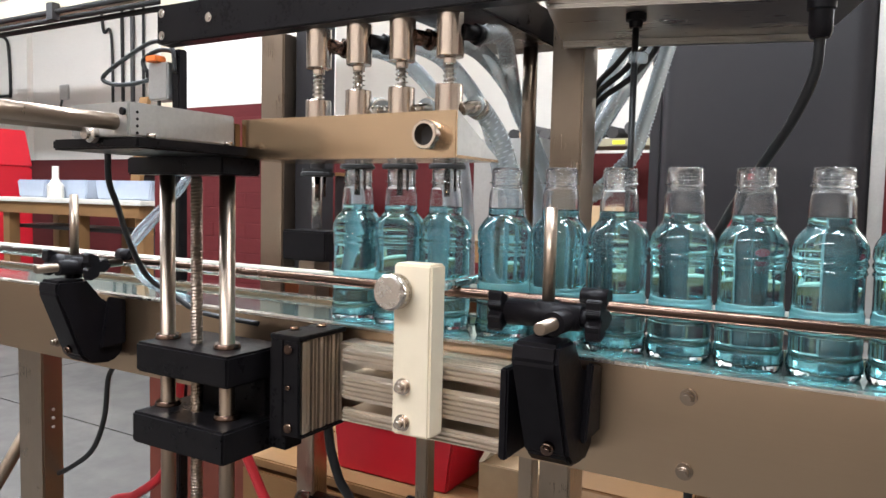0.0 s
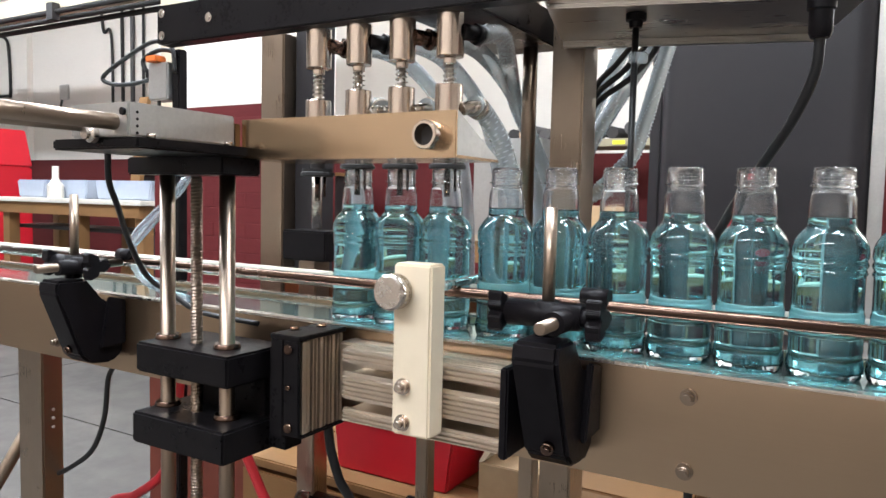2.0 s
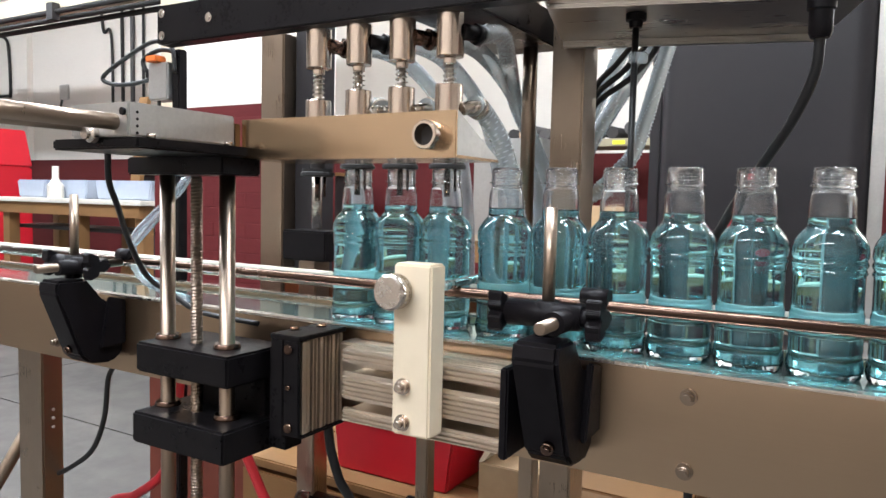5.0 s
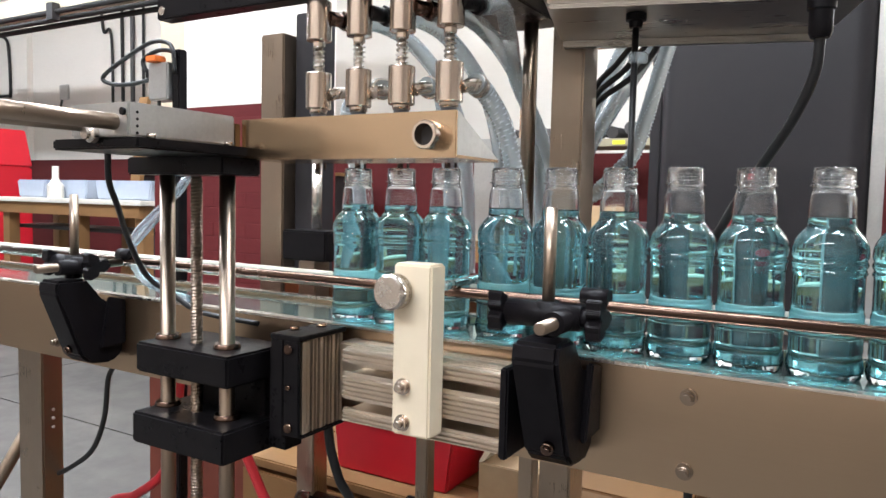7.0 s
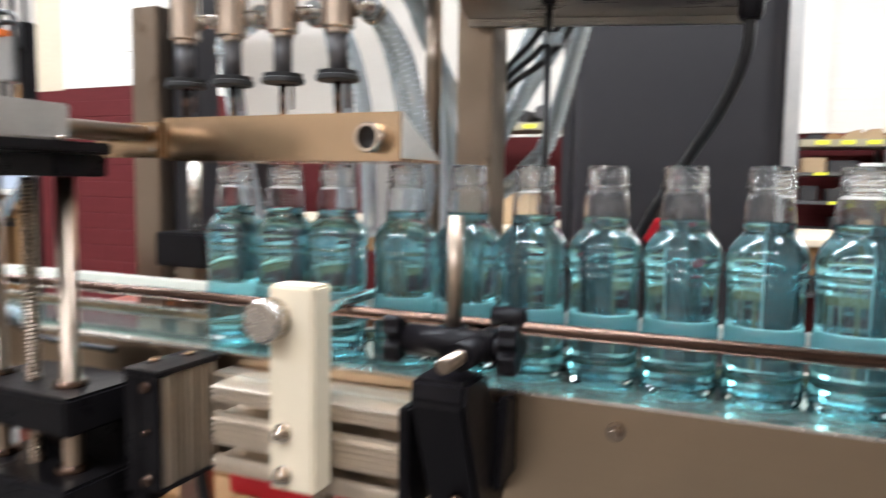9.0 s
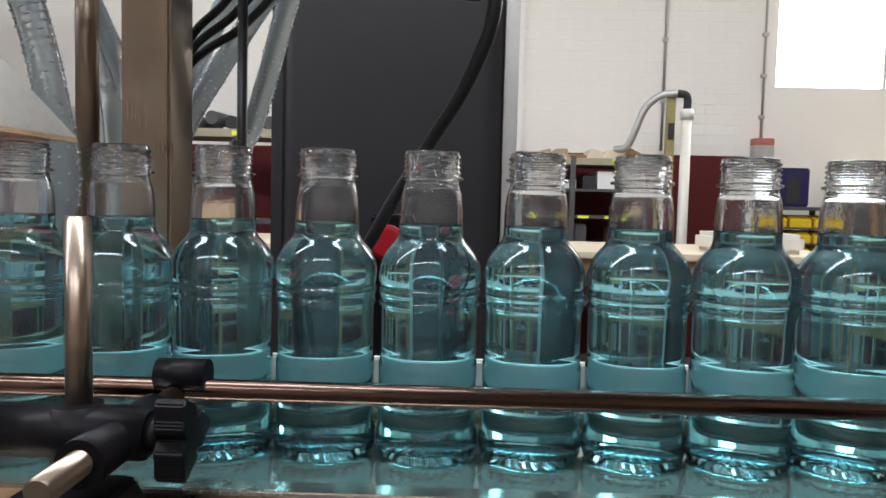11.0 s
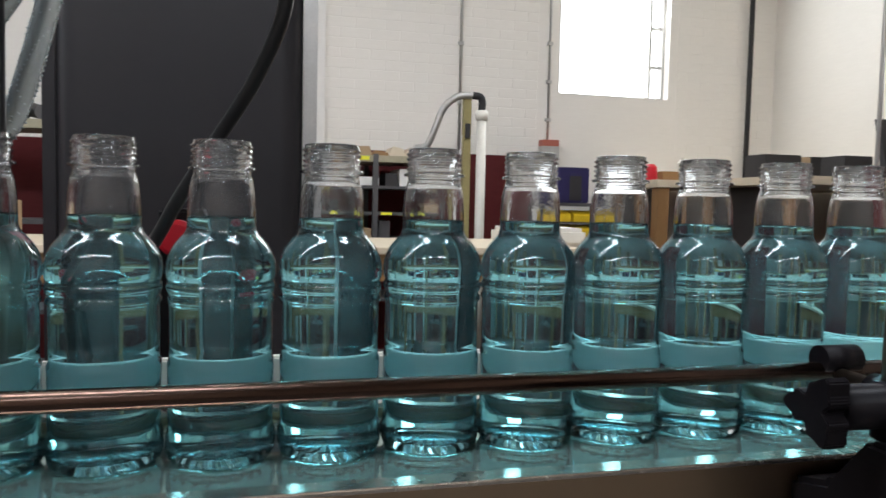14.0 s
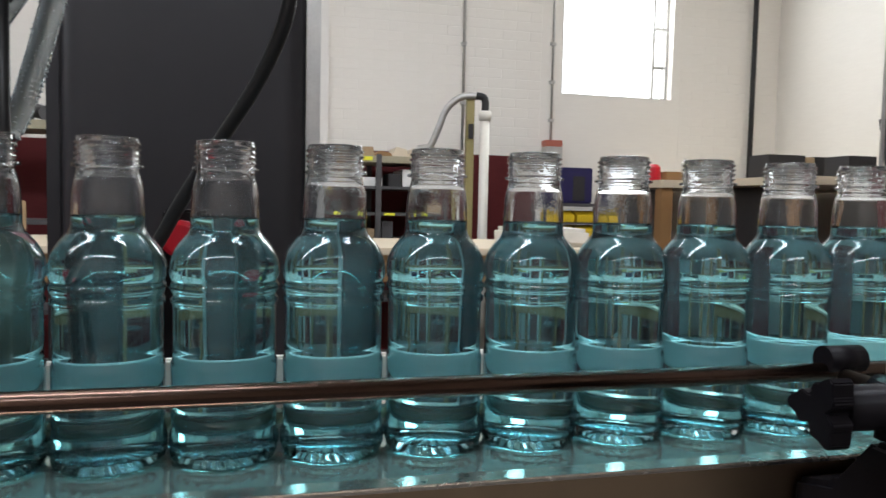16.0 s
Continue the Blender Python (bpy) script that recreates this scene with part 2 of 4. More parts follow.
def helix(points, r, wire, turns_per_m, bm=None, steps=40, seg=5):
    """A wire wound about a smooth line."""
    path = smooth_path(points, steps)
    up = Vector((0.3, 0.5, 0.81)).normalized()
    line, run = [], 0.0
    for k, p in enumerate(path):
        d = (path[min(k + 1, len(path) - 1)] - path[max(k - 1, 0)]).normalized()
        up = (up - d * up.dot(d)).normalized()
        v = d.cross(up)
        if k:
            run += (p - path[k - 1]).length
        a = 2 * math.pi * turns_per_m * run
        line.append(p + r * (up * math.cos(a) + v * math.sin(a)))
    return sweep(line, wire, bm, seg, 1)


def prism(outline, axis, a, b, bm=None, bevel=0.0):
    """A flat outline of two coordinates, drawn out along an axis from a to b."""
    made = bmesh.new()

    def at(p, w):
        q = list(p)
        q.insert("xyz".index(axis), w)
        return q
    lo = [made.verts.new(at(p, a)) for p in outline]
    hi = [made.verts.new(at(p, b)) for p in outline]
    made.faces.new(lo)
    made.faces.new(hi[::-1])
    n = len(outline)
    for k in range(n):
        made.faces.new((lo[k], hi[k], hi[(k + 1) % n], lo[(k + 1) % n]))
    bmesh.ops.recalc_face_normals(made, faces=made.faces[:])
    if bevel:
        bmesh.ops.bevel(made, geom=made.edges[:], offset=bevel, segments=2, affect="EDGES", clamp_overlap=True)
    return join(bm, made)


def spring(x, y, z0, z1, r, wire, turns, bm=None):
    pts = []
    for k in range(turns * 10 + 1):
        a = 2 * math.pi * k / 10
        pts.append((x + r * math.cos(a), y + r * math.sin(a), z0 + (z1 - z0) * k / (turns * 10)))
    return sweep(pts, wire, bm, 6, 1)


def mesh_object(name, bm, material):
    me = bpy.data.meshes.new(name)
    bm.to_mesh(me)
    bm.free()
    me.materials.append(material)
    return new(name, me)


def part(name, bm, material, parent, label=""):
    ob = mesh_object(name, bm, material)
    ob.parent = parent
    return tagged(ob, label)


def thing(name, label, category, at=(0, 0, 0), group="", kind=""):
    ob = new(name)
    ob.location = at
    return tagged(ob, label, category, group, kind)


def structure(name, bm, material, label, category="structure"):
    return tagged(mesh_object(name, bm, material), label, category, kind="structure")


# ---- room ----
WALL_Y, RIGHT_X, LEFT_X, FRONT_Y, CEIL_Z, DADO_Z = 5.0, 4.3, -13.0, -4.2, 4.6, 1.52
floor = structure("floor", box(LEFT_X - 0.3, RIGHT_X + 0.3, FRONT_Y - 0.3, WALL_Y + 0.3, -0.1, -0.008), DARK, "worn grey concrete workshop floor in slabs", "floor")
for ix in range(6):
    for iy in range(4):
        x, y = LEFT_X - 0.3 + ix * 3.0, FRONT_Y - 0.3 + iy * 2.9
        part("slab", box(x, min(x + 2.988, RIGHT_X + 0.3), y, min(y + 2.888, WALL_Y + 0.3), -0.0079, 0.0), CONCRETE, floor)
structure("ceiling", box(LEFT_X - 0.3, RIGHT_X + 0.3, FRONT_Y - 0.3, WALL_Y + 0.3, CEIL_Z, CEIL_Z + 0.15), CEIL, "wooden board ceiling of the workshop", "ceiling")
WX0, WX1, WZ0, WZ1 = 2.315, 3.285, 2.03, 3.75
bm = box(LEFT_X, WX0, WALL_Y, WALL_Y + 0.3, DADO_Z, CEIL_Z)
box(WX1, RIGHT_X, WALL_Y, WALL_Y + 0.3, DADO_Z, CEIL_Z, bm=bm)
box(WX0, WX1, WALL_Y, WALL_Y + 0.3, DADO_Z, WZ0, bm=bm)
box(WX0, WX1, WALL_Y, WALL_Y + 0.3, WZ1, CEIL_Z, bm=bm)
structure("wall_back", bm, WALL, "white painted brick wall above a burgundy dado", "wall")
structure("wall_back_dado", box(LEFT_X, 2.12, WALL_Y - 0.004, WALL_Y + 0.3, 0, DADO_Z), DADO, "burgundy painted lower part of brick wall", "wall")
structure("wall_back_base", box(2.1205, RIGHT_X, WALL_Y, WALL_Y + 0.3, 0, DADO_Z), WALL, "white painted lower wall", "wall")
structure("wall_right", box(RIGHT_X, RIGHT_X + 0.3, 1.2, WALL_Y + 0.3, 0, CEIL_Z), WALL, "white painted brick side wall", "wall")
structure("wall_right_front", box(RIGHT_X, RIGHT_X + 0.3, FRONT_Y, 1.1995, 0, CEIL_Z), FRONT_WALL, "unseen plain side wall, toned for reflections", "wall")
structure("wall_left", box(LEFT_X - 0.3, LEFT_X, FRONT_Y, WALL_Y + 0.3, 0, CEIL_Z), PLASTER, "white plaster end wall", "wall")
structure("wall_front", box(LEFT_X - 0.3, RIGHT_X + 0.3, FRONT_Y - 0.3, FRONT_Y, 0, CEIL_Z), FRONT_WALL, "unseen plain wall closing the room, toned for reflections", "wall")

# window with steel frame
window = thing("window_1", "tall steel-framed workshop window, bright with daylight", "window", kind="structure")
part("pane", box(WX0, WX1, WALL_Y + 0.16, WALL_Y + 0.17, WZ0, WZ1), PANE, window)
bm = box(WX0, WX0 + 0.02, WALL_Y + 0.08, WALL_Y + 0.15, WZ0, WZ1)
box(WX1 - 0.02, WX1, WALL_Y + 0.08, WALL_Y + 0.15, WZ0, WZ1, bm=bm)
box(WX0 + 0.02, WX1 - 0.02, WALL_Y + 0.08, WALL_Y + 0.15, WZ0, WZ0 + 0.02, bm=bm)
part("window_frame", bm, ALU, window)
bm = box(WX1 - 0.13, WX1 - 0.11, WALL_Y + 0.1, WALL_Y + 0.15, WZ0 + 0.02, WZ1)
for z in (2.3, 2.62, 2.94, 3.26):
    box(WX1 - 0.11, WX1 - 0.02, WALL_Y + 0.1, WALL_Y + 0.15, z, z + 0.02, bm=bm)
part("glazing_bar", bm, ALU, window)
area_lamp("window_light", look((2.77, WALL_Y + 0.10, 2.9), (2.3, 0, 1.2)), 0.85, 1.6, 130, (0.90, 0.96, 1.0))

# ceiling tube lights; highlights imply y=-0.35, the y=-3.2 and x=-9.8 ones are added fill
light = None
for k, (x, y) in enumerate([(-9.8, 2.2), (-7.0, 2.2), (-4.2, 2.2), (-1.4, 2.2), (1.4, 2.2), (-5.4, -0.35), (-2.6, -0.35), (0.2, -0.35), (-2.6, -3.2), (0.2, -3.2)]):
    if light is None:
        light = thing("ceiling_light", "long white fluorescent batten light, unseen under the ceiling", "ceiling light", group="ceiling lights")
        part("housing", prism([(-0.15, 0.1), (0.15, 0.1), (0.08, 0.16), (-0.08, 0.16)], "x", -1.37, 1.37), PLASTER, light)
        for s in (-0.07, 0.07):
            part("hanger", rod((s * 14, 0, 0.1605), (s * 14, 0, 0.6995), 0.006, seg=6), ALU, light)
            part("tube", rod((-1.35, s, 0.075), (1.35, s, 0.075), 0.019, seg=12), TUBE_LIGHT, light)
        light.location = (x, y, 3.9)
    else:
        copy_thing(light, pose(x, y, 3.9))
    area_lamp("tube_and_fill_lamp", look((x, y, 3.93), (x, y, 0)), 2.6, 0.28, (104 if x < -4 else 90) if y > 1 else (155 if y > -1 else 125), (0.81, 0.89, 1.0))

# ---- conveyor ----
BELT_Z, PITCH = 0.948, 0.072
conveyor = thing("conveyor", "long stainless steel conveyor on legs, grey belt tinted for bottle light", "conveyor")
X0, X1 = -3.2, 1.6
part("belt", box(X0, X1, -0.078, 0.078, BELT_Z - 0.02, BELT_Z), BELT, conveyor)
for s in (-1, 1):
    bm = box(X0, X1, s * 0.0825 - 0.0025, s * 0.0825 + 0.0025, 0.83, 0.952, bevel=0.001)
    part("side_plate", bm, PLATE, conveyor)
    part("lip", box(X0, X1, s * 0.088 - 0.008, s * 0.088 + 0.008, 0.9525, 0.956, bevel=0.001), POLISHED, conveyor)
part("bed", box(X0, X1, -0.0795, 0.0795, 0.84, 0.925), STEEL_H, conveyor)
for x, back in ((-1.192, -1.385), (0.9, 0.9)):
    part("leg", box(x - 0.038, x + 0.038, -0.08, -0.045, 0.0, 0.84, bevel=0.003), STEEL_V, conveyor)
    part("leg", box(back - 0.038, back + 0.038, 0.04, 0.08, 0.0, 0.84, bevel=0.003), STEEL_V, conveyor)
for z in (0.690, 0.706, 0.722):
    part("hole", rod((-1.1538, -0.060, z), (-1.1526, -0.060, z), 0.003, seg=10), PLASTER, conveyor)
for x, z in ((-0.041, 0.928), (-0.042, 0.852), (-1.096, 0.857)):
    bm = rod((x, -0.085, z), (x, -0.088, z), 0.0085)
    rod((x, -0.088, z), (x, -0.093, z), 0.0065, bm, 6)
    rod((x, -0.093, z), (x, -0.097, z), 0.0042, bm, 12)
    part("bolt", bm, ROD_STEEL, conveyor)
part("brace", rod((-1.235, -0.06, 0.67), (-1.72, -0.06, 0.10), 0.012, seg=8), STEEL_V, conveyor)
part("brace", rod((-1.75, -0.086, 0.80), (-1.19, -0.086, 0.36), 0.012, seg=8), STEEL_V, conveyor)

front_rail = thing("guide_rail", "worn round steel guide rail along the bottles", "guide rail")
part("rail", rod((X0, -0.076, 1.009), (X1, -0.076, 1.009), 0.0065, seg=24), RAIL_STEEL, front_rail)
for x in (X0, X1):
    part("end_cap", rod((x - 0.004, -0.076, 1.009), (x + 0.004, -0.076, 1.009), 0.0078), BLACK, front_rail, "black end cap")
back_rail = thing("back_guide_rail", "white plastic guide rail on a steel backing", "guide rail")
part("strip", box(X0, X1, 0.060, 0.068, 0.981, 1.002, bevel=0.002), STRIP_PE, back_rail)
part("backing", rod((X0, 0.076, 0.982), (X1, 0.076, 0.982), 0.0075), RAIL_STEEL, back_rail)

# ---- bottles ----
OUT = [(0.0, 0.006), (0.018, 0.005), (0.026, 0.0012), (0.0295, 0.0), (0.0325, 0.002), (0.0344, 0.008), (0.0347, 0.014), (0.0343, 0.020), (0.0338, 0.0255),
       (0.0344, 0.029), (0.0342, 0.034), (0.0341, 0.050), (0.0343, 0.0640), (0.0341, 0.0662), (0.0332, 0.0680), (0.0331, 0.0720), (0.0331, 0.1030), (0.0334, 0.1044),
       (0.0345, 0.1056), (0.0347, 0.1076), (0.0334, 0.1094), (0.0331, 0.1106), (0.0345, 0.1126), (0.0352, 0.1150), (0.0346, 0.1172), (0.0336, 0.1186),
       (0.0338, 0.1200), (0.0350, 0.1220), (0.0353, 0.1250), (0.0351, 0.1290), (0.0346, 0.1325), (0.0334, 0.1362), (0.0316, 0.1400), (0.0293, 0.1435), (0.0268, 0.1465),
       (0.0247, 0.1488), (0.0233, 0.1507), (0.0224, 0.1527), (0.0220, 0.1552), (0.0219, 0.1600), (0.0218, 0.1660), (0.0216, 0.1715), (0.0211, 0.1772), (0.0202, 0.1826), (0.0191, 0.1866),
       (0.0185, 0.1888), (0.0185, 0.1904), (0.0190, 0.1912), (0.0214, 0.1916), (0.0214, 0.1932), (0.0190, 0.1938)]
NECK = len(OUT) - 4
for z in (0.1955, 0.1990, 0.2025, 0.2060):
    OUT += [(0.0184, z - 0.0004), (0.0198, z + 0.0006), (0.0199, z + 0.0012), (0.0184, z + 0.0022)]
OUT += [(0.0185, 0.2096), (0.0182, 0.2106), (0.0176, 0.2108)]
INN = [(0.0166, 0.2106), (0.0164, 0.2000), (0.0164, 0.1900), (0.0170, 0.1875)]
INN += [(r - 0.0009, z) for r, z in OUT[NECK - 3:5:-1]] + [(0.0328, 0.0105), (0.0310, 0.0085), (0.0265, 0.0075), (0.0, 0.0095)]
LEVEL = 0.1612


def fluted(bm):
    """Fine upright flutes round the foot of a bottle."""
    for v in bm.verts:
        r, z = math.hypot(v.co.x, v.co.y), v.co.z
        if 0.012 < r and z < 0.0215:
            k = 1 + 0.034 * math.cos(24 * math.atan2(v.co.y, v.co.x)) * min(1, (0.0225 - z) / 0.006)
            v.co.x, v.co.y = v.co.x * k, v.co.y * k
    return bm


def build_bottle():
    b = thing("bottle", "clear plastic bottle filled with cyan liquid on the belt", "bottle", group="bottles on the conveyor")
    part("shell", fluted(lathe(OUT + INN, 48, sharp=False)), BODY, b, "clear plastic shell with a threaded neck")
    wet = [(0.0, 0.0093), (0.0266, 0.0073), (0.0311, 0.0083), (0.0329, 0.0103)]
    wet += [(r - 0.0007, z) for r, z in OUT[6:NECK] if z < LEVEL - 0.001] + [(0.0212, LEVEL), (0.0200, LEVEL - 0.0012), (0.0, LEVEL - 0.0014)]
    part("liquid", fluted(lathe(wet, 48, sharp=False)), LIQUID, b, "cyan liquid up to the neck")
    return b


bottle = build_bottle()
bottle.location = (-7 * PITCH - 0.014, 0, BELT_Z)
for i in range(1, 15):
    copy_thing(bottle, pose((i - 7) * PITCH - (0.014 if i < 3 else 0), 0.0012 * math.sin(i * 2.3), BELT_Z, 0, 0, i * 47))

# ---- machine frame ----
structure_frame = thing("filling_machine_frame", "stainless steel frame of the bottle filling machine", "machine frame")
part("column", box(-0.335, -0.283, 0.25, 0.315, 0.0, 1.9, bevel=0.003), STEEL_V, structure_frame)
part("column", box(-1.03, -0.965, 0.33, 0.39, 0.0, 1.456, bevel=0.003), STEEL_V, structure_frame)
part("column", box(-0.96, -0.90, 0.36, 0.42, 0.0, 1.50, bevel=0.003), CAB, structure_frame)
part("guide_rod", rod((-0.385, 0.28, 0.9), (-0.385, 0.28, 1.60), 0.012), ROD_STEEL, structure_frame)
part("cross_beam", box(-0.96, -0.336, 0.33, 0.38, 0.90, 0.95, bevel=0.003), STEEL_H, structure_frame)
part("sensor_block", box(-0.80, -0.70, 0.15, 0.21, 1.005, 1.058, bevel=0.003), BLACK_METAL, structure_frame)
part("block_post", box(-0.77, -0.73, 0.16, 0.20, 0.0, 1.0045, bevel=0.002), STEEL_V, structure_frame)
part("sensor_rod", rod((-0.745, 0.18, 1.0585), (-0.745, 0.18, 1.175), 0.009), POLISHED, structure_frame)

hood = thing("control_box", "stainless control box overhanging the bottles", "control box")
turned = pose(-0.250, 0.005, 0, 0, 0, 16)
for name, bm in (("body", box(0.0, 0.37, 0.011, 0.24, 1.360, 1.62, bevel=0.004)), ("rim", box(-0.010, 0.378, 0.0, 0.0108, 1.366, 1.62, bevel=0.002)),
                 ("bottom_lip", box(0.005, 0.365, 0.222, 0.237, 1.350, 1.3595, bevel=0.002)), ("bottom_lip", box(0.005, 0.365, 0.014, 0.028, 1.354, 1.3595, bevel=0.002))):
    part(name, bm, HOOD_STEEL, hood).matrix_basis = turned
part("support_arm", box(-0.2825, -0.2225, 0.255, 0.31, 1.36, 1.46, bevel=0.003), STEEL_H, hood)
part("cable_gland", lathe([(0.0, 0.0), (0.010, 0.0), (0.013, 0.006), (0.013, 0.030), (0.0155, 0.032), (0.0155, 0.050), (0, 0.050)], 16, origin=(0.045, 0.11, 1.3098)), BLACK, hood, "black cable gland")
part("cable_gland", lathe([(0.0, 0.0), (0.008, 0.0), (0.009, 0.008), (0.013, 0.009), (0.013, 0.018), (0, 0.018)], 16, origin=(-0.166, 0.112, 1.3418)), BLACK, hood, "small black cable gland")

power_cable = tagged(mesh_object("power_cable", sweep([(0.045, 0.11, 1.34), (0.045, 0.112, 1.305), (0.040, 0.12, 1.268), (0.018, 0.14, 1.220), (-0.013, 0.16, 1.172),
                     (-0.057, 0.18, 1.10), (-0.085, 0.20, 1.03), (-0.095, 0.21, 0.85), (-0.09, 0.22, 0.3), (-0.1, 0.3, 0.006)], 0.0060), CABLE), "thick black power cable hanging from the control box", "cable")
sensor_cord = thing("sensor_cord", "thin black cord hanging straight down from the control box", "cable")
part("cord", rod((-0.166, 0.112, 1.342), (-0.166, 0.112, 0.97), 0.0042, seg=10), CABLE, sensor_cord)
part("clip", box(-0.172, -0.150, 0.104, 0.118, 1.297, 1.310, bevel=0.001), CLEAR_TUBE, sensor_cord, "clear plastic cable clip")
part("sensor", box(-0.180, -0.152, 0.098, 0.126, 0.953, 0.9695, bevel=0.002), BLACK, sensor_cord)

button = thing("emergency_stop", "red mushroom stop button on a black post", "stop button")
part("post", box(-0.075, -0.035, 0.27, 0.31, 0.0, 1.11, bevel=0.003), BLACK_METAL, button)
part("collar", rod((-0.055, 0.27, 1.082), (-0.055, 0.255, 1.082), 0.012), BLACK, button)
part("knob", rod((-0.055, 0.2545, 1.082), (-0.055, 0.235, 1.082), 0.018, bevel=0.004), RED, button, "red mushroom knob")

cabinet = thing("tall_cabinet", "tall charcoal metal cabinet with bright steel edges", "cabinet")
corner = [(cx + 0.045 * math.cos(a), cy + 0.045 * math.sin(a)) for cx, cy, q in ((0.055, 0.995, -90), (0.055, 1.405, 0), (-0.30, 1.405, 90), (-0.30, 0.995, 180))
          for a in (radians(q + 15 * k) for k in range(7))]
bm = prism(corner, "z", 0.0, 1.75)
for f in bm.faces:
    f.smooth = len(f.verts) == 4
for e in bm.edges:
    e.smooth = all(len(f.verts) == 4 for f in e.link_faces)
part("body", bm, CAB, cabinet, "charcoal body with rounded corners")
part("edge_post", box(0.1005, 0.128, 0.975, 1.005, 0.0, 1.75, bevel=0.003), ALU, cabinet, "bright aluminium edge post")
part("edge_post", box(-0.372, -0.3455, 0.985, 1.015, 0.0, 1.75, bevel=0.003), CAB, cabinet)
part("foot_panel", box(-0.30, 0.06, 0.9455, 0.9495, 0.1, 0.75, bevel=0.001), CAB, cabinet)

# ---- lift ----
lift = thing("lift_stand", "hand-cranked black lift stand with two steel rods", "lift")
for x in (-0.676, -0.568):
    part("rod", rod((x, -0.195, 0.3), (x, -0.195, 1.1408), 0.0095, seg=24), ROD_STEEL, lift)
    for z in (0.930, 0.842):
        part("bushing", lathe([(0.0100, 0.0), (0.0165, 0.0), (0.0165, 0.003), (0.0145, 0.006), (0.0100, 0.006)], 24, origin=(x, -0.195, z + 0.0002)), RAIL_STEEL, lift)
for z0, z1, y0 in ((0.892, 0.930, -0.234), (0.802, 0.842, -0.240)):
    part("upper_block" if z0 > 0.85 else "lower_block", box(-0.69, -0.527, y0, -0.13, z0, z1, bevel=0.003), BLACK_METAL, lift)
part("web", box(-0.66, -0.535, -0.165, -0.15, 0.8422, 0.8918, bevel=0.001), BLACK_METAL, lift)
part("top_plate", box(-0.68, -0.535, -0.345, -0.165, 1.163, 1.1745, bevel=0.002), BLACK_METAL, lift)
part("under_plate", box(-0.712, -0.542, -0.228, -0.165, 1.141, 1.1626, bevel=0.002), BLACK_METAL, lift)
screw = part("lead_screw", rod((-0.622, -0.195, 0.3), (-0.622, -0.195, 1.14), 0.0066), ROD_STEEL, lift)
thread = spring(-0.622, -0.195, 0.72, 1.137, 0.0068, 0.0012, 100)
part("thread", thread, ROD_STEEL, screw)
part("foot", box(-0.70, -0.51, -0.245, -0.145, 0.0, 0.3, bevel=0.004), BLACK_METAL, lift)
part("filler", box(-0.5268, -0.4992, -0.165, -0.135, 0.806, 0.93, bevel=0.001), BLACK_METAL, lift)
part("mount_plate", box(-0.499, -0.4800, -0.192, -0.095, 0.832, 0.950, bevel=0.001), BLACK_METAL, lift)
for y, z in ((-0.178, 0.940), (-0.178, 0.847), (-0.16, 0.895)):
    bm = rod((-0.470, -0.1917, z), (-0.470, -0.196, z), 0.006 if z != 0.895 else 0.0035, bevel=0.001)
    part("screw_head", bm, RAIL_STEEL, lift)
for x in (-0.490, -0.478):
    part("brass_screw", rod((x, -0.16 + (x + 0.49) * 3, 0.9562), (x, -0.16 + (x + 0.49) * 3, 0.960), 0.0055, seg=6), BRASS, lift, "small brass screw")
cyl = part("cylinder_block", box(-0.641, -0.545, -0.348, -0.205, 1.175, 1.210, bevel=0.002), ALU, lift, "grey aluminium slide cylinder")
for z in (1.179, 1.186, 1.193, 1.2):
    part("pin_hole", rod((-0.5448, -0.338, z), (-0.5442, -0.338, z), 0.0016, seg=8), BLACK, cyl)
for x in (-0.634, -0.552):
    part("cap_screw", rod((x, -0.3482, 1.2), (x, -0.351, 1.2), 0.004, seg=10), BLACK_METAL, cyl)
for k, y in enumerate((-0.325, -0.22)):
    part("base_screw", rod((-0.54, y, 1.1747), (-0.54, y, 1.179), 0.005, seg=6), COPPERY, lift)
part("port", lathe([(0.0, 0.0), (0.009, 0.0), (0.009, 0.006), (0.006, 0.008), (0.006, 0.012), (0, 0.012)], 14, origin=(0, 0, 0)), POLISHED, lift).matrix_basis = pose(-0.60, -0.3482, 1.178, 90, 0, 0)

# ---- drip tray on its slide ----
tray = thing("drip_tray", "stainless drip tray sliding under the nozzles", "drip tray")
part("front_wall", box(-0.545, -0.252, -0.195, -0.192, 1.160, 1.207, bevel=0.0008), STEEL_H, tray)
part("floor", box(-0.545, -0.252, -0.1915, -0.1, 1.160, 1.163), STEEL_H, tray)
part("end_plate", prism([(-0.1915, 1.1632), (-0.1915, 1.207), (-0.1, 1.1632)], "x", -0.255, -0.252), ALU, tray)
part("top_lip", box(-0.545, -0.2545, -0.1915, -0.184, 1.2045, 1.207), POLISHED, tray)
part("slide_bracket", box(-0.640, -0.5455, -0.2035, -0.1955, 1.163, 1.202, bevel=0.001), STEEL_H, tray)
for x, z in ((-0.552, 1.172), (-0.552, 1.194)):
    part("rivet", rod((x, -0.2037, z), (x, -0.206, z), 0.0035, seg=10), POLISHED, tray)
port = part("drain_port", lathe([(0.0108, 0.0), (0.0145, 0.0), (0.0145, 0.016), (0.0135, 0.0175), (0.0108, 0.0175), (0.0100, 0.004), (0.0, 0.004)], 28), COPPERY, tray, "coppery round drain port")
port.matrix_basis = pose(-0.279, -0.1952, 1.182, 90, 0, 0)
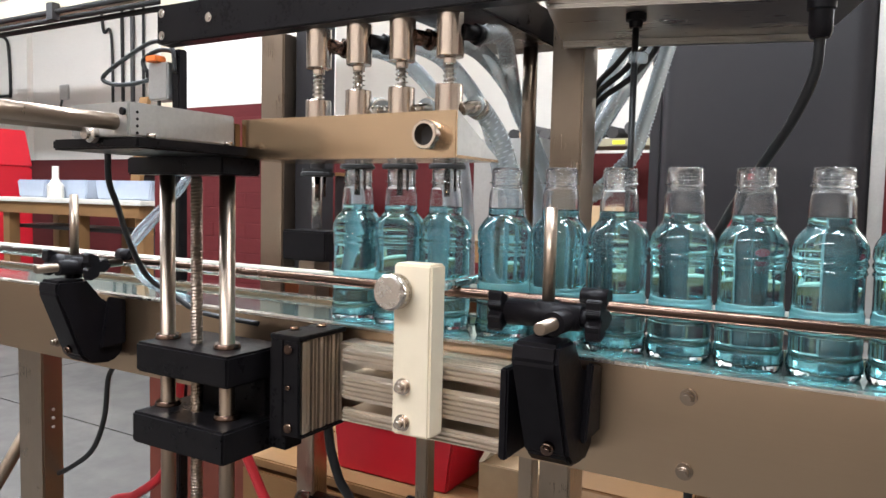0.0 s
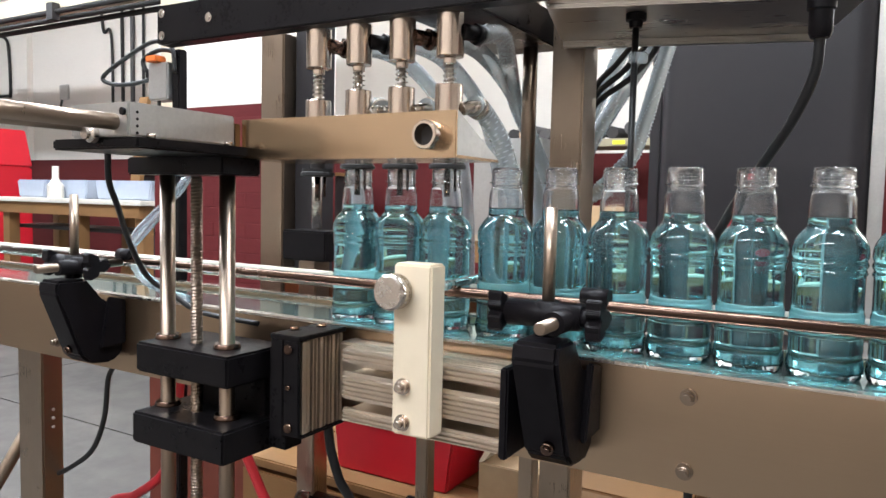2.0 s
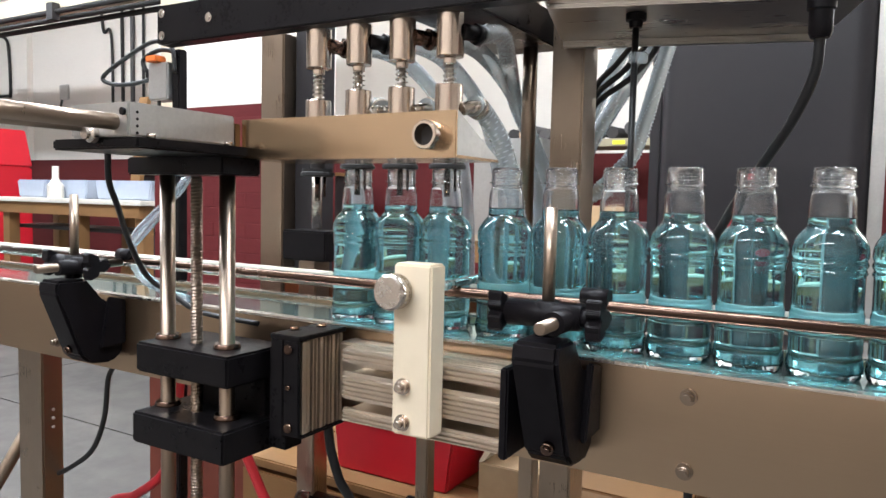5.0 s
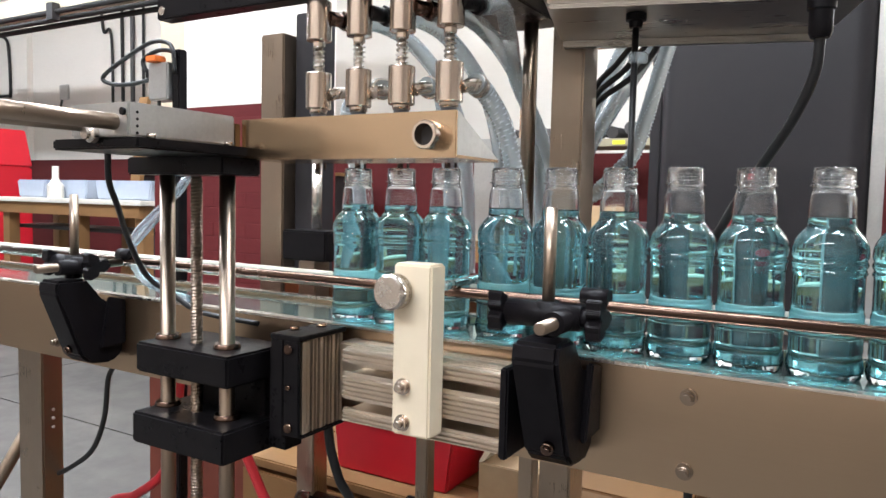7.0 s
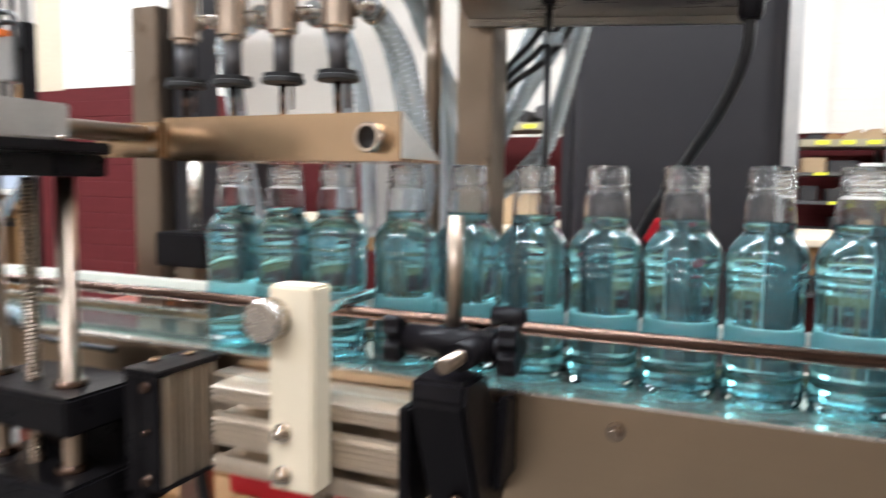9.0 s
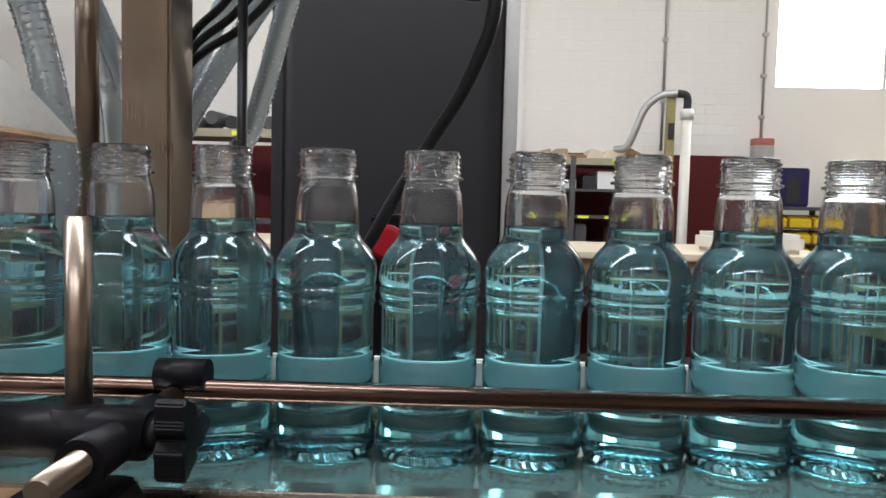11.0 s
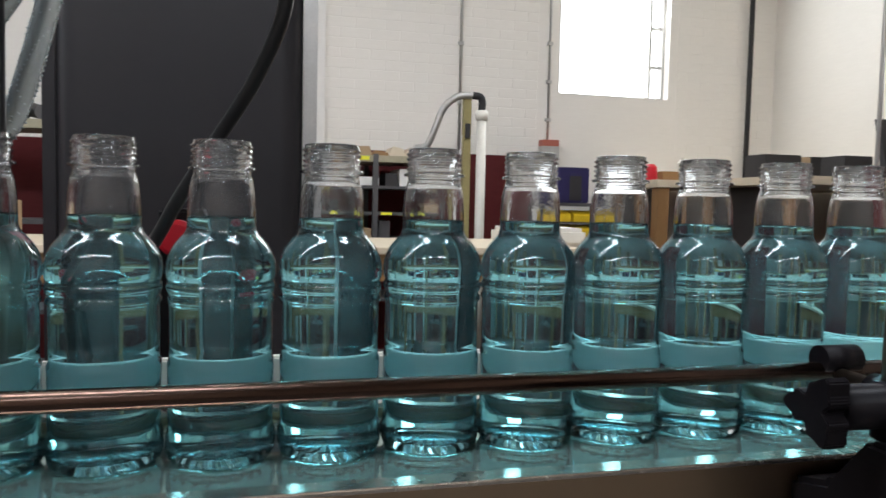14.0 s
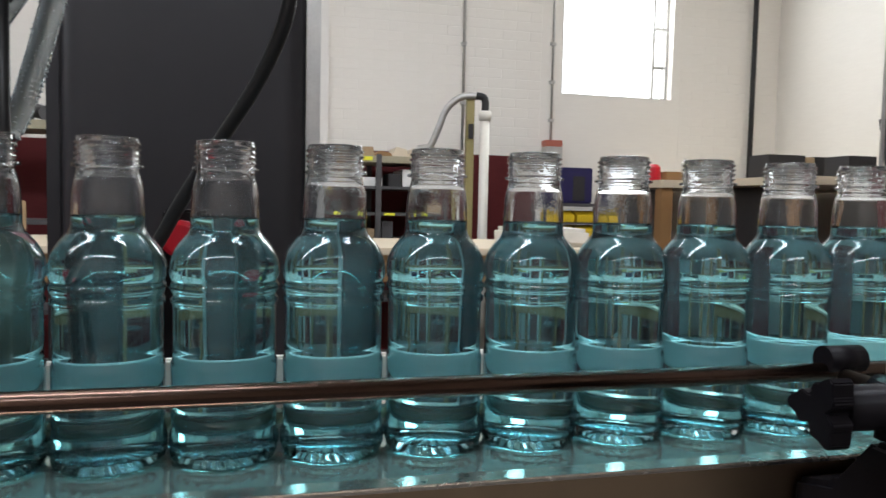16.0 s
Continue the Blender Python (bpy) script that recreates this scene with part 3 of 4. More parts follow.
# Dark disc standing in for the shade inside the open port.
part("port_plug", rod((-0.279, -0.2005, 1.182), (-0.279, -0.1995, 1.182), 0.0112), DARK, tray)
for x in (-0.622, -0.567):
    part("slide_rod", rod((x, -0.49, 1.190), (x, -0.2037, 1.190), 0.0085, seg=24, bevel=0.001), ROD_STEEL, tray)

# ---- nozzle head (built as it stands raised) ----
NOZ = [-0.592, -0.520, -0.448, -0.374]
head_bar = thing("nozzle_head", "black nozzle head bar with four steel nozzles", "nozzle head")
part("bar", box(-0.905, -0.235, -0.03, 0.0, 1.461, 1.522, bevel=0.002), BLACK_METAL, head_bar)
part("arm", box(-0.46, -0.345, 0.0005, 0.32, 1.470, 1.522, bevel=0.002), BLACK_METAL, head_bar)
for x, z in ((-0.892, 1.509), (-0.892, 1.474), (-0.785, 1.492), (-0.30, 1.492)):
    bm = rod((x, -0.0302, z), (x, -0.0315, z), 0.0070)
    rod((x, -0.0315, z), (x, -0.0325, z), 0.004, bm, 6)
    part("bar_bolt", bm, POLISHED, head_bar, "pale round bolt head")
CUP = [(0.0, 0.0), (0.0115, 0.0), (0.0125, 0.002), (0.0125, 0.006), (0.0176, 0.007), (0.0183, 0.008), (0.0183, 0.057), (0.0175, 0.058), (0.0, 0.058)]
TOPCUP = [(0.0, 0.0), (0.0085, 0.0), (0.0085, 0.006), (0.0125, 0.007), (0.0172, 0.008), (0.0179, 0.009), (0.0179, 0.063), (0.0, 0.063)]
SPOUTS = []
for k, x in enumerate(NOZ):
    part("upper_cup", lathe(TOPCUP, 28, origin=(x, 0, 1.3975)), COPPERY, head_bar, "turned steel upper nozzle cup")
    part("inner_tube", rod((x, 0, 1.335), (x, 0, 1.398), 0.0055), POLISHED, head_bar)
    part("spring", spring(x, 0, 1.338, 1.3975, 0.0078, 0.0011, 9), POLISHED, head_bar)
    spout = part("spout", lathe(CUP, 28, origin=(x, 0, 1.302)), COPPERY, head_bar, "turned steel lower nozzle cup")
    part("stem", rod((x, 0, 1.262), (x, 0, 1.3018), 0.0105), GREY_PLASTIC, spout, "grey plastic stem")
    part("washer", lathe([(0.0, 0.0), (0.023, 0.0), (0.0245, 0.0015), (0.0245, 0.0055), (0.022, 0.007), (0.0225, 0.0085), (0.0225, 0.011), (0.0, 0.011)], 28, origin=(x, 0, 1.251)), RUBBER, spout, "black rubber sealing disc")
    bm = rod((x, 0, 1.215), (x, 0, 1.2508), 0.0042)
    rod((x + 0.010, 0.004, 1.222), (x + 0.010, 0.004, 1.2508), 0.002, bm, 8)
    part("tip", bm, RAIL_STEEL, spout)
    el = sweep([(x + 0.0180, 0.004, 1.328), (x + 0.024, 0.012, 1.332), (x + 0.028, 0.026, 1.334)], 0.0085, seg=12)
    part("elbow", el, POLISHED, spout, "chromed hose elbow")
    SPOUTS.append(spout)
HOSES = [
    [(-0.349, 0.022, 1.335), (-0.352, 0.055, 1.330), (-0.336, 0.075, 1.295), (-0.326, 0.085, 1.255), (-0.316, 0.09, 1.20), (-0.312, 0.10, 1.13), (-0.34, 0.12, 1.06)],
    [(-0.422, 0.022, 1.335), (-0.440, 0.09, 1.336), (-0.440, 0.11, 1.29), (-0.436, 0.12, 1.20), (-0.44, 0.13, 1.06)],
    [(-0.494, 0.022, 1.335), (-0.555, 0.09, 1.350), (-0.612, 0.10, 1.325), (-0.612, 0.11, 1.28), (-0.60, 0.12, 1.16), (-0.58, 0.13, 1.06)],
]
for spout, pts in zip(SPOUTS[3:0:-1], HOSES):
    part("hose", sweep(pts, 0.0132, seg=14), HOSE, spout, "clear reinforced hose")
    part("spiral", helix(pts, 0.0136, 0.0010, 150), HOSE_WIRE, spout)
    p, q = Vector(pts[0]), Vector(pts[1])
    d = (q - p).normalized()
    part("hose_clamp", rod(p + d * 0.008, p + d * 0.018, 0.0152), POLISHED, spout, "bright steel hose clamp")
for k, x in enumerate(NOZ):
    bm = rod((x + 0.014, 0.004, 1.438), (x + 0.024, 0.030, 1.438), 0.0105, seg=14)
    rod((x + 0.022, 0.026, 1.438), (x + 0.025, 0.034, 1.438), 0.0145, bm, 6)
    part("fitting", bm, BLACK_METAL if k % 2 else RAIL_STEEL, head_bar, "dark hose fitting")
    pts = [(x + 0.024, 0.034, 1.438), (x + 0.030, 0.12, 1.450), (x + 0.026, 0.22, 1.435), (x + 0.034, 0.30, 1.385), (x + 0.05, 0.332, 1.31), (x + 0.065, 0.338, 1.20), (x + 0.07, 0.34, 1.05)]
    if k == 3:
        pts = [(x + 0.024, 0.034, 1.438), (-0.36, 0.12, 1.455), (-0.395, 0.22, 1.437), (-0.418, 0.30, 1.387), (-0.40, 0.325, 1.33), (-0.362, 0.335, 1.23), (-0.345, 0.338, 1.08)]
    hose = part("hose", sweep(pts, 0.0132, seg=14), HOSE, head_bar, "clear reinforced hose")
    part("spiral", helix(pts, 0.0136, 0.0010, 150), HOSE_WIRE, hose)

hose_group = [
    [(-0.10, 0.38, 1.60), (-0.17, 0.38, 1.44), (-0.237, 0.38, 1.338), (-0.281, 0.38, 1.27), (-0.315, 0.38, 1.21), (-0.35, 0.40, 1.12), (-0.36, 0.42, 0.95)],
    [(-0.12, 0.38, 1.60), (-0.165, 0.38, 1.45), (-0.195, 0.38, 1.352), (-0.217, 0.38, 1.27), (-0.238, 0.375, 1.20), (-0.262, 0.36, 1.165), (-0.29, 0.35, 1.135), (-0.34, 0.345, 1.10), (-0.42, 0.36, 1.0)],
    [(-0.20, 0.41, 1.58), (-0.25, 0.41, 1.43), (-0.285, 0.41, 1.352), (-0.318, 0.41, 1.283), (-0.36, 0.42, 1.2), (-0.40, 0.44, 1.0)],
]
for pts in hose_group:
    hose = thing("supply_hose", "clear spiral-reinforced supply hose behind the steel column", "hose", group="supply hoses")
    part("wall", sweep(pts, 0.0128, seg=14), HOSE, hose)
    part("spiral", helix(pts, 0.0132, 0.0011, 170), HOSE_WIRE, hose)
for k in range(3):
    o = 0.012 * k
    tagged(mesh_object("control_cable", sweep([(-0.19 + o, 0.335, 1.50), (-0.215 + o, 0.335, 1.40 - o), (-0.255 + o, 0.335, 1.345 - o), (-0.30, 0.335, 1.29 - o), (-0.32, 0.335, 1.15), (-0.32, 0.335, 0.9)], 0.0048), CABLE),
           "black control cable beside the steel column", "cable", group="control cables")
pump_block = thing("pump_manifold", "pale pump manifold block behind the nozzles", "pump")
part("body", box(-0.56, -0.42, 0.42, 0.52, 1.05, 1.235, bevel=0.004), ALU, pump_block)
part("valve", rod((-0.47, 0.46, 1.2355), (-0.47, 0.46, 1.30), 0.012), BRASS, pump_block)
part("stand", box(-0.52, -0.46, 0.44, 0.50, 0.0, 1.0495, bevel=0.002), STEEL_V, pump_block)

# ---- stop gate on its aluminium profile ----
bracket = thing("stop_gate_bracket", "ribbed aluminium profile holding a white stop block", "bracket")


def profile_outline(z0, z1, y0, y1, slots):
    """A profile's section in y and z with open slots in its front."""
    pts = [(y1, z0), (y1, z1), (y0, z1)]
    for zc in sorted(slots, reverse=True):
        pts += [(y0, zc + 0.0052), (y0 + 0.004, zc + 0.0052), (y0 + 0.004, zc + 0.009), (y0 + 0.040, zc + 0.009),
                (y0 + 0.040, zc - 0.009), (y0 + 0.004, zc - 0.009), (y0 + 0.004, zc - 0.0052), (y0, zc - 0.0052)]
    return pts + [(y0, z0)]


part("profile", prism(profile_outline(0.862, 0.946, -0.172, -0.120, (0.925, 0.883)), "x", -0.405, -0.2065), ALU_RIB, bracket)
bm = None
for z in (0.8640, 0.8688, 0.8736, 0.8925, 0.8978, 0.9031, 0.9084, 0.9137, 0.9345, 0.9400, 0.9445):
    tri = prism([(-0.1722, z - 0.0016), (-0.1752, z - 0.0007), (-0.1752, z + 0.0003), (-0.1722, z + 0.0014)], "x", -0.405, -0.2065)
    bm = tri if bm is None else join(bm, tri)
part("rib", bm, ALU_RIB, bracket)
bm = None
for y in (-0.166, -0.158, -0.150, -0.134, -0.126):
    bm = box(-0.405, -0.2065, y - 0.0012, y + 0.0012, 0.9462, 0.9474, bm=bm)
part("top_rib", bm, ALU_RIB, bracket)
part("spacer", box(-0.454, -0.23, -0.1195, -0.0855, 0.87, 0.94, bevel=0.002), ALU_RIB, bracket)
part("end_cap", box(-0.2062, -0.197, -0.176, -0.118, 0.858, 0.952, bevel=0.002), BLACK, bracket, "black plastic end cap")
part("end_block", box(-0.4795, -0.4605, -0.186, -0.108, 0.838, 0.950, bevel=0.001), ALU_RIB, bracket)
bm = None
for k, w in enumerate((0.0042, 0.0040, 0.0012, 0.0012, 0.0036, 0.0012, 0.0012, 0.0034, 0.0012, 0.0032)):
    y = -0.1815 + k * 0.0077
    bm = box(-0.4604, -0.4552 - 0.0008 * (k % 2), y - w * 0.8, y + w * 0.8, 0.839, 0.949, bm=bm, bevel=0.0004)
part("end_rib", bm, ALU_RIB, bracket)
part("block_cap", box(-0.5005, -0.4545, -0.192, -0.104, 0.9502, 0.956, bevel=0.001), BLACK_METAL, bracket)
part("front_plate", box(-0.4795, -0.4565, -0.1915, -0.1865, 0.836, 0.950, bevel=0.001), BLACK_METAL, bracket, "black side plate of the end block")
part("base_plate", box(-0.4795, -0.4550, -0.1864, -0.106, 0.834, 0.8378, bevel=0.001), BLACK_METAL, bracket)
part("stop_block", box(-0.318, -0.272, -0.203, -0.1738, 0.872, 1.052, bevel=0.0025), WHITE_PE, bracket, "white plastic stop block")
bm = rod((-0.311, -0.2032, 1.023), (-0.311, -0.224, 1.023), 0.0178, seg=40, bevel=0.0015)
knob = part("clamp_knob", bm, POLISHED, bracket, "round knurled steel knob")
bm = None
for k in range(40):
    a = 2 * math.pi * k / 40
    c, d = math.cos(a) * 0.0179, math.sin(a) * 0.0179
    bm = rod((-0.311 + c, -0.2055, 1.023 + d), (-0.311 + c, -0.2215, 1.023 + d), 0.0008, bm, 5)
part("knurling", bm, POLISHED, knob)
part("stop_pin", rod((-0.305, -0.1737, 1.020), (-0.317, -0.015, 1.020), 0.0055, bevel=0.001), POLISHED, bracket, "steel stop pin")
for z in (0.924, 0.886):
    bm = rod((-0.303, -0.2032, z), (-0.303, -0.205, z), 0.0088)
    rod((-0.303, -0.205, z), (-0.303, -0.211, z), 0.0068, bm, 6)
    rod((-0.303, -0.211, z), (-0.303, -0.216, z), 0.0038, bm, 12)
    part("hex_bolt", bm, COPPERY, bracket, "steel hexagon bolt with washer")
part("drive_cable", sweep([(-0.470, -0.12, 0.8338), (-0.466, -0.118, 0.80), (-0.458, -0.11, 0.76), (-0.444, -0.09, 0.70), (-0.435, -0.05, 0.5), (-0.45, 0.0, 0.004)], 0.006), CABLE, bracket, "black cable")

# ---- rail clamps on black brackets ----


def star_knob(x0, x1, y, z, bm=None):
    pts = []
    for k in range(40):
        a = 2 * math.pi * k / 40
        r = 0.0165 + 0.0072 * math.cos(3 * a) ** 3
        pts.append((y + r * math.cos(a), z + r * math.sin(a)))
    return prism(pts, "x", x0, x1, bm, bevel=0.0015)


def build_clamp():
    c = thing("rail_clamp", "black plastic rail clamp on a bracket with steel rods", "rail clamp", group="rail clamps on the conveyor")
    body = [(-0.0855, 0.940), (-0.118, 0.948), (-0.148, 0.985), (-0.194, 0.985), (-0.197, 0.966), (-0.158, 0.866), (-0.142, 0.853), (-0.105, 0.849), (-0.0855, 0.862)]
    br = part("bracket_body", prism(body, "x", 0.0, 0.048, bevel=0.004), BLACK, c)
    part("bracket_rib", prism([(-0.0856, 0.948), (-0.115, 0.955), (-0.13, 0.875), (-0.0856, 0.878)], "x", 0.0482, 0.056, bevel=0.002), BLACK, br)
    bm = rod((0.030, -0.165, 0.878), (0.030, -0.171, 0.876), 0.0065)
    rod((0.030, -0.171, 0.876), (0.030, -0.174, 0.875), 0.0045, bm, 6)
    part("bracket_bolt", bm, RAIL_STEEL, br)
    part("upright_rod", rod((0.018, -0.148, 0.986), (0.018, -0.148, 1.113), 0.0064, bevel=0.001), ROD_STEEL, c, "upright steel rod")
    bm = rod((-0.025, -0.150, 1.006), (0.055, -0.150, 1.006), 0.0135, seg=24, bevel=0.002)
    rod((0.018, -0.150, 0.9852), (0.018, -0.150, 1.020), 0.0125, bm, 20)
    rod((0.040, -0.190, 1.004), (0.040, -0.112, 1.004), 0.0115, bm, 20)
    cl = part("clamp_body", bm, BLACK, c)
    bm = star_knob(-0.042, -0.027, -0.150, 1.006)
    rod((-0.027, -0.150, 1.006), (-0.0245, -0.150, 1.006), 0.008, bm)
    part("star_knob", bm, BLACK, cl)
    bm = star_knob(0.062, 0.077, -0.150, 1.006)
    rod((0.0545, -0.150, 1.006), (0.062, -0.150, 1.006), 0.009, bm)
    part("star_knob", bm, BLACK, cl)
    part("cross_rod", rod((0.040, -0.222, 1.004), (0.040, -0.083, 1.006), 0.0064, bevel=0.001), ROD_STEEL, c, "short steel cross rod")
    part("rail_grip", rod((0.028, -0.076, 1.0175), (0.058, -0.076, 1.0175), 0.010, seg=16), BLACK, c)
    return c


clamp = build_clamp()
clamp.location = (-0.186, 0, 0)
copy_thing(clamp, pose(-0.966, 0, 0))
copy_thing(clamp, pose(0.378, 0, 0))

# ---- cables and tubes about the lift ----
tagged(mesh_object("air_tube", sweep([(-0.80, -0.05, 1.15), (-0.83, -0.05, 1.12), (-0.876, -0.05, 1.091), (-0.938, -0.05, 1.044), (-0.927, -0.05, 1.0), (-0.86, -0.06, 0.968), (-0.78, -0.07, 0.957)], 0.006), CLEAR_TUBE),
       "looped clear blue air tube by the lift", "air tube")
tagged(mesh_object("air_tube", sweep([(-0.805, -0.06, 1.14), (-0.84, -0.06, 1.10), (-0.89, -0.06, 1.06), (-0.932, -0.06, 1.02), (-0.90, -0.065, 0.98), (-0.81, -0.075, 0.96)], 0.005), CLEAR_TUBE),
       "looped clear blue air tube by the lift", "air tube")
tagged(mesh_object("lift_cable", sweep([(-0.676, -0.28, 1.165), (-0.688, -0.27, 1.13), (-0.70, -0.25, 1.10), (-0.745, -0.20, 1.05), (-0.748, -0.17, 1.003), (-0.726, -0.15, 0.98), (-0.69, -0.13, 0.955), (-0.60, -0.11, 0.945)], 0.0037), CABLE),
       "black cable hanging from the lift plate", "cable")
tagged(mesh_object("floor_cable", sweep([(-0.985, -0.05, 0.829), (-1.008, -0.05, 0.80), (-1.02, -0.05, 0.73), (-1.05, -0.05, 0.67), (-1.10, -0.05, 0.63), (-1.18, -0.05, 0.59), (-1.24, -0.04, 0.585)], 0.0045), CABLE),
       "thin black cable looped under the conveyor", "cable")
tagged(mesh_object("red_air_hose", sweep([(-1.00, 0.10, 0.80), (-1.03, 0.10, 0.64), (-1.06, 0.10, 0.57), (-1.14, 0.10, 0.51), (-1.24, 0.10, 0.45), (-1.3, 0.1, 0.2), (-1.4, 0.2, 0.012)], 0.009), REDTUBE),
       "red air hose hanging under the conveyor", "air hose")
tagged(mesh_object("red_air_hose", sweep([(-0.88, 0.10, 0.82), (-0.845, 0.10, 0.68), (-0.80, 0.10, 0.60), (-0.74, 0.10, 0.5), (-0.7, 0.12, 0.2), (-0.6, 0.15, 0.012)], 0.009), REDTUBE),
       "red air hose hanging under the conveyor", "air hose")
jbox = thing("junction_box", "grey junction box with looped black cables and orange plug", "junction box")
part("post", box(-1.005, -0.985, 0.105, 0.125, 0.0, 1.385, bevel=0.002), BLACK_METAL, jbox)
part("body", box(-1.060, -1.0055, 0.095, 0.130, 1.292, 1.362, bevel=0.003), ALU, jbox)
part("plug", box(-1.055, -1.025, 0.085, 0.110, 1.3625, 1.374, bevel=0.002), ORANGE, jbox, "orange plug")
part("plug", box(-1.075, -1.0605, 0.100, 0.118, 1.335, 1.350, bevel=0.002), BLACK, jbox)
part("loop", sweep([(-0.99, 0.10, 1.34), (-1.0, 0.10, 1.39), (-1.05, 0.10, 1.402), (-1.12, 0.10, 1.382), (-1.20, 0.10, 1.348), (-1.18, 0.10, 1.332), (-1.12, 0.10, 1.327), (-1.06, 0.10, 1.332)], 0.0042), CABLE, jbox)
part("loop", sweep([(-1.0, 0.11, 1.30), (-0.995, 0.11, 1.37), (-1.04, 0.11, 1.388), (-1.09, 0.11, 1.375), (-1.085, 0.11, 1.355), (-1.06, 0.11, 1.345)], 0.0042), CABLE, jbox)
part("loop", sweep([(-1.04, 0.105, 1.292), (-1.04, 0.105, 1.24), (-1.03, 0.105, 1.15)], 0.0035), CABLE, jbox)
jbox.location.x = -0.03

# ---- under the conveyor ----
OXIDE = mat("oxide_red_paint", (0.19, 0.042, 0.024), 0.5, 0.0, 0.2, 12, 0.6, colour2=(0.12, 0.026, 0.016), rvary=0.1)
base_cabinet = thing("base_cabinet", "oxide red painted steel base cabinet behind the conveyor", "cabinet")
part("body", box(-1.62, -1.16, 0.50, 0.95, 0.06, 0.80, bevel=0.006), OXIDE, base_cabinet)
part("plinth", box(-1.60, -1.18, 0.52, 0.93, 0.0, 0.0598), DARK, base_cabinet)
part("door", box(-1.60, -1.18, 0.492, 0.4995, 0.10, 0.78, bevel=0.002), OXIDE, base_cabinet)
part("handle", rod((-1.22, 0.475, 0.5), (-1.22, 0.475, 0.6), 0.006), BLACK, base_cabinet)
crate = thing("wooden_crate", "low wooden crate standing behind the conveyor", "crate")
for k in range(4):
    part("board", box(-1.0 + 0.002 * (k % 2), -0.15, 0.25, 0.27, 0.02 + k * 0.135, 0.148 + k * 0.135, bevel=0.003), WOOD, crate)
for k in range(5):
    part("top_board", box(-1.0, -0.15, 0.25 + k * 0.11, 0.353 + k * 0.11, 0.5605, 0.58, bevel=0.003), WOOD, crate)
for x in (-0.99, -0.19):
    part("corner_post", box(x, x + 0.03, 0.2705, 0.30, 0.0, 0.56, bevel=0.002), WOOD, crate)
    part("corner_post", box(x, x + 0.03, 0.75, 0.78, 0.0, 0.56, bevel=0.002), WOOD, crate)
bin_ = thing("red_parts_bin", "bright red plastic parts bin on a wooden crate", "bin")
part("shell", prism([(-0.80, 0.70), (-0.52, 0.70), (-0.535, 0.5805), (-0.785, 0.5805)], "y", 0.30, 0.50, bevel=0.004), RED, bin_)
part("rim", box(-0.806, -0.514, 0.294, 0.506, 0.7002, 0.708, bevel=0.002), RED, bin_)
pipe = thing("drain_pipe", "grey threaded drain pipe with an elbow under the conveyor", "pipe")
part("pipe", rod((-0.74, 0.17, 0.575), (-0.42, 0.17, 0.575), 0.012), RAIL_STEEL, pipe)
part("elbow", sweep([(-0.735, 0.17, 0.575), (-0.757, 0.17, 0.572), (-0.763, 0.17, 0.552), (-0.763, 0.17, 0.53)], 0.017, seg=14), RAIL_STEEL, pipe)
part("riser", rod((-0.763, 0.17, 0.0), (-0.763, 0.17, 0.53), 0.0125), RAIL_STEEL, pipe)
part("collar", rod((-0.60, 0.17, 0.575), (-0.565, 0.17, 0.575), 0.0165, seg=8), RAIL_STEEL, pipe)
part("sticker", box(-0.70, -0.64, 0.1572, 0.158, 0.570, 0.580), PLASTER, pipe)
part("valve_lever", box(-0.53, -0.50, 0.155, 0.165, 0.588, 0.63, bevel=0.003), BLACK, pipe)
cbox = thing("cardboard_box", "torn open brown cardboard box on a crate", "cardboard box")
part("carton", box(-0.47, -0.34, 0.30, 0.44, 0.5805, 0.655, bevel=0.002), CARD, cbox)
part("flap", prism([(-0.47, 0.655), (-0.46, 0.658), (-0.43, 0.70), (-0.445, 0.705)], "y", 0.30, 0.44), PALE_WOOD, cbox)
part("flap", prism([(-0.34, 0.655), (-0.35, 0.658), (-0.335, 0.69), (-0.325, 0.685)], "y", 0.30, 0.44), PALE_WOOD, cbox)
for x in (-0.47, -0.30):
    tagged(mesh_object("support_post", box(x, x + 0.022, 0.088, 0.11, 0.0, 0.829, bevel=0.002), STEEL_V), "slim steel support post under the conveyor", "post", group="conveyor posts")

# ---- far back, along the wall behind ----


def wall_item(name, bm, material, label, category="structure"):
    return structure(name, bm, material, label, category)


wall_item("trim_pilaster", box(0.25, 0.455, WALL_Y - 0.06, WALL_Y - 0.001, DADO_Z, CEIL_Z), PLASTER, "plain white pilaster on the wall", "pilaster")
bm = rod((1.49, WALL_Y - 0.02, 1.55), (1.49, WALL_Y - 0.02, CEIL_Z), 0.011, seg=8)
for z in (1.9, 2.35, 2.8, 3.3):
    box(1.47, 1.51, WALL_Y - 0.03, WALL_Y - 0.001, z, z + 0.025, bm=bm)
wall_item("trim_conduit", bm, ALU, "thin metal conduit down the wall", "conduit")
bm = rod((2.22, WALL_Y - 0.02, 1.65), (2.22, WALL_Y - 0.02, CEIL_Z), 0.010, seg=8)
for z in (1.8, 2.1, 2.4, 2.9):
    box(2.20, 2.24, WALL_Y - 0.03, WALL_Y - 0.001, z, z + 0.025, bm=bm)
wall_item("trim_conduit_2", bm, ALU, "thin metal conduit down the wall", "conduit")
sw = thing("switch_box", "grey wall switch box with a red top", "switch box")
part("body", box(2.15, 2.29, WALL_Y - 0.10, WALL_Y - 0.005, 1.50, 1.60, bevel=0.004), ALU, sw)
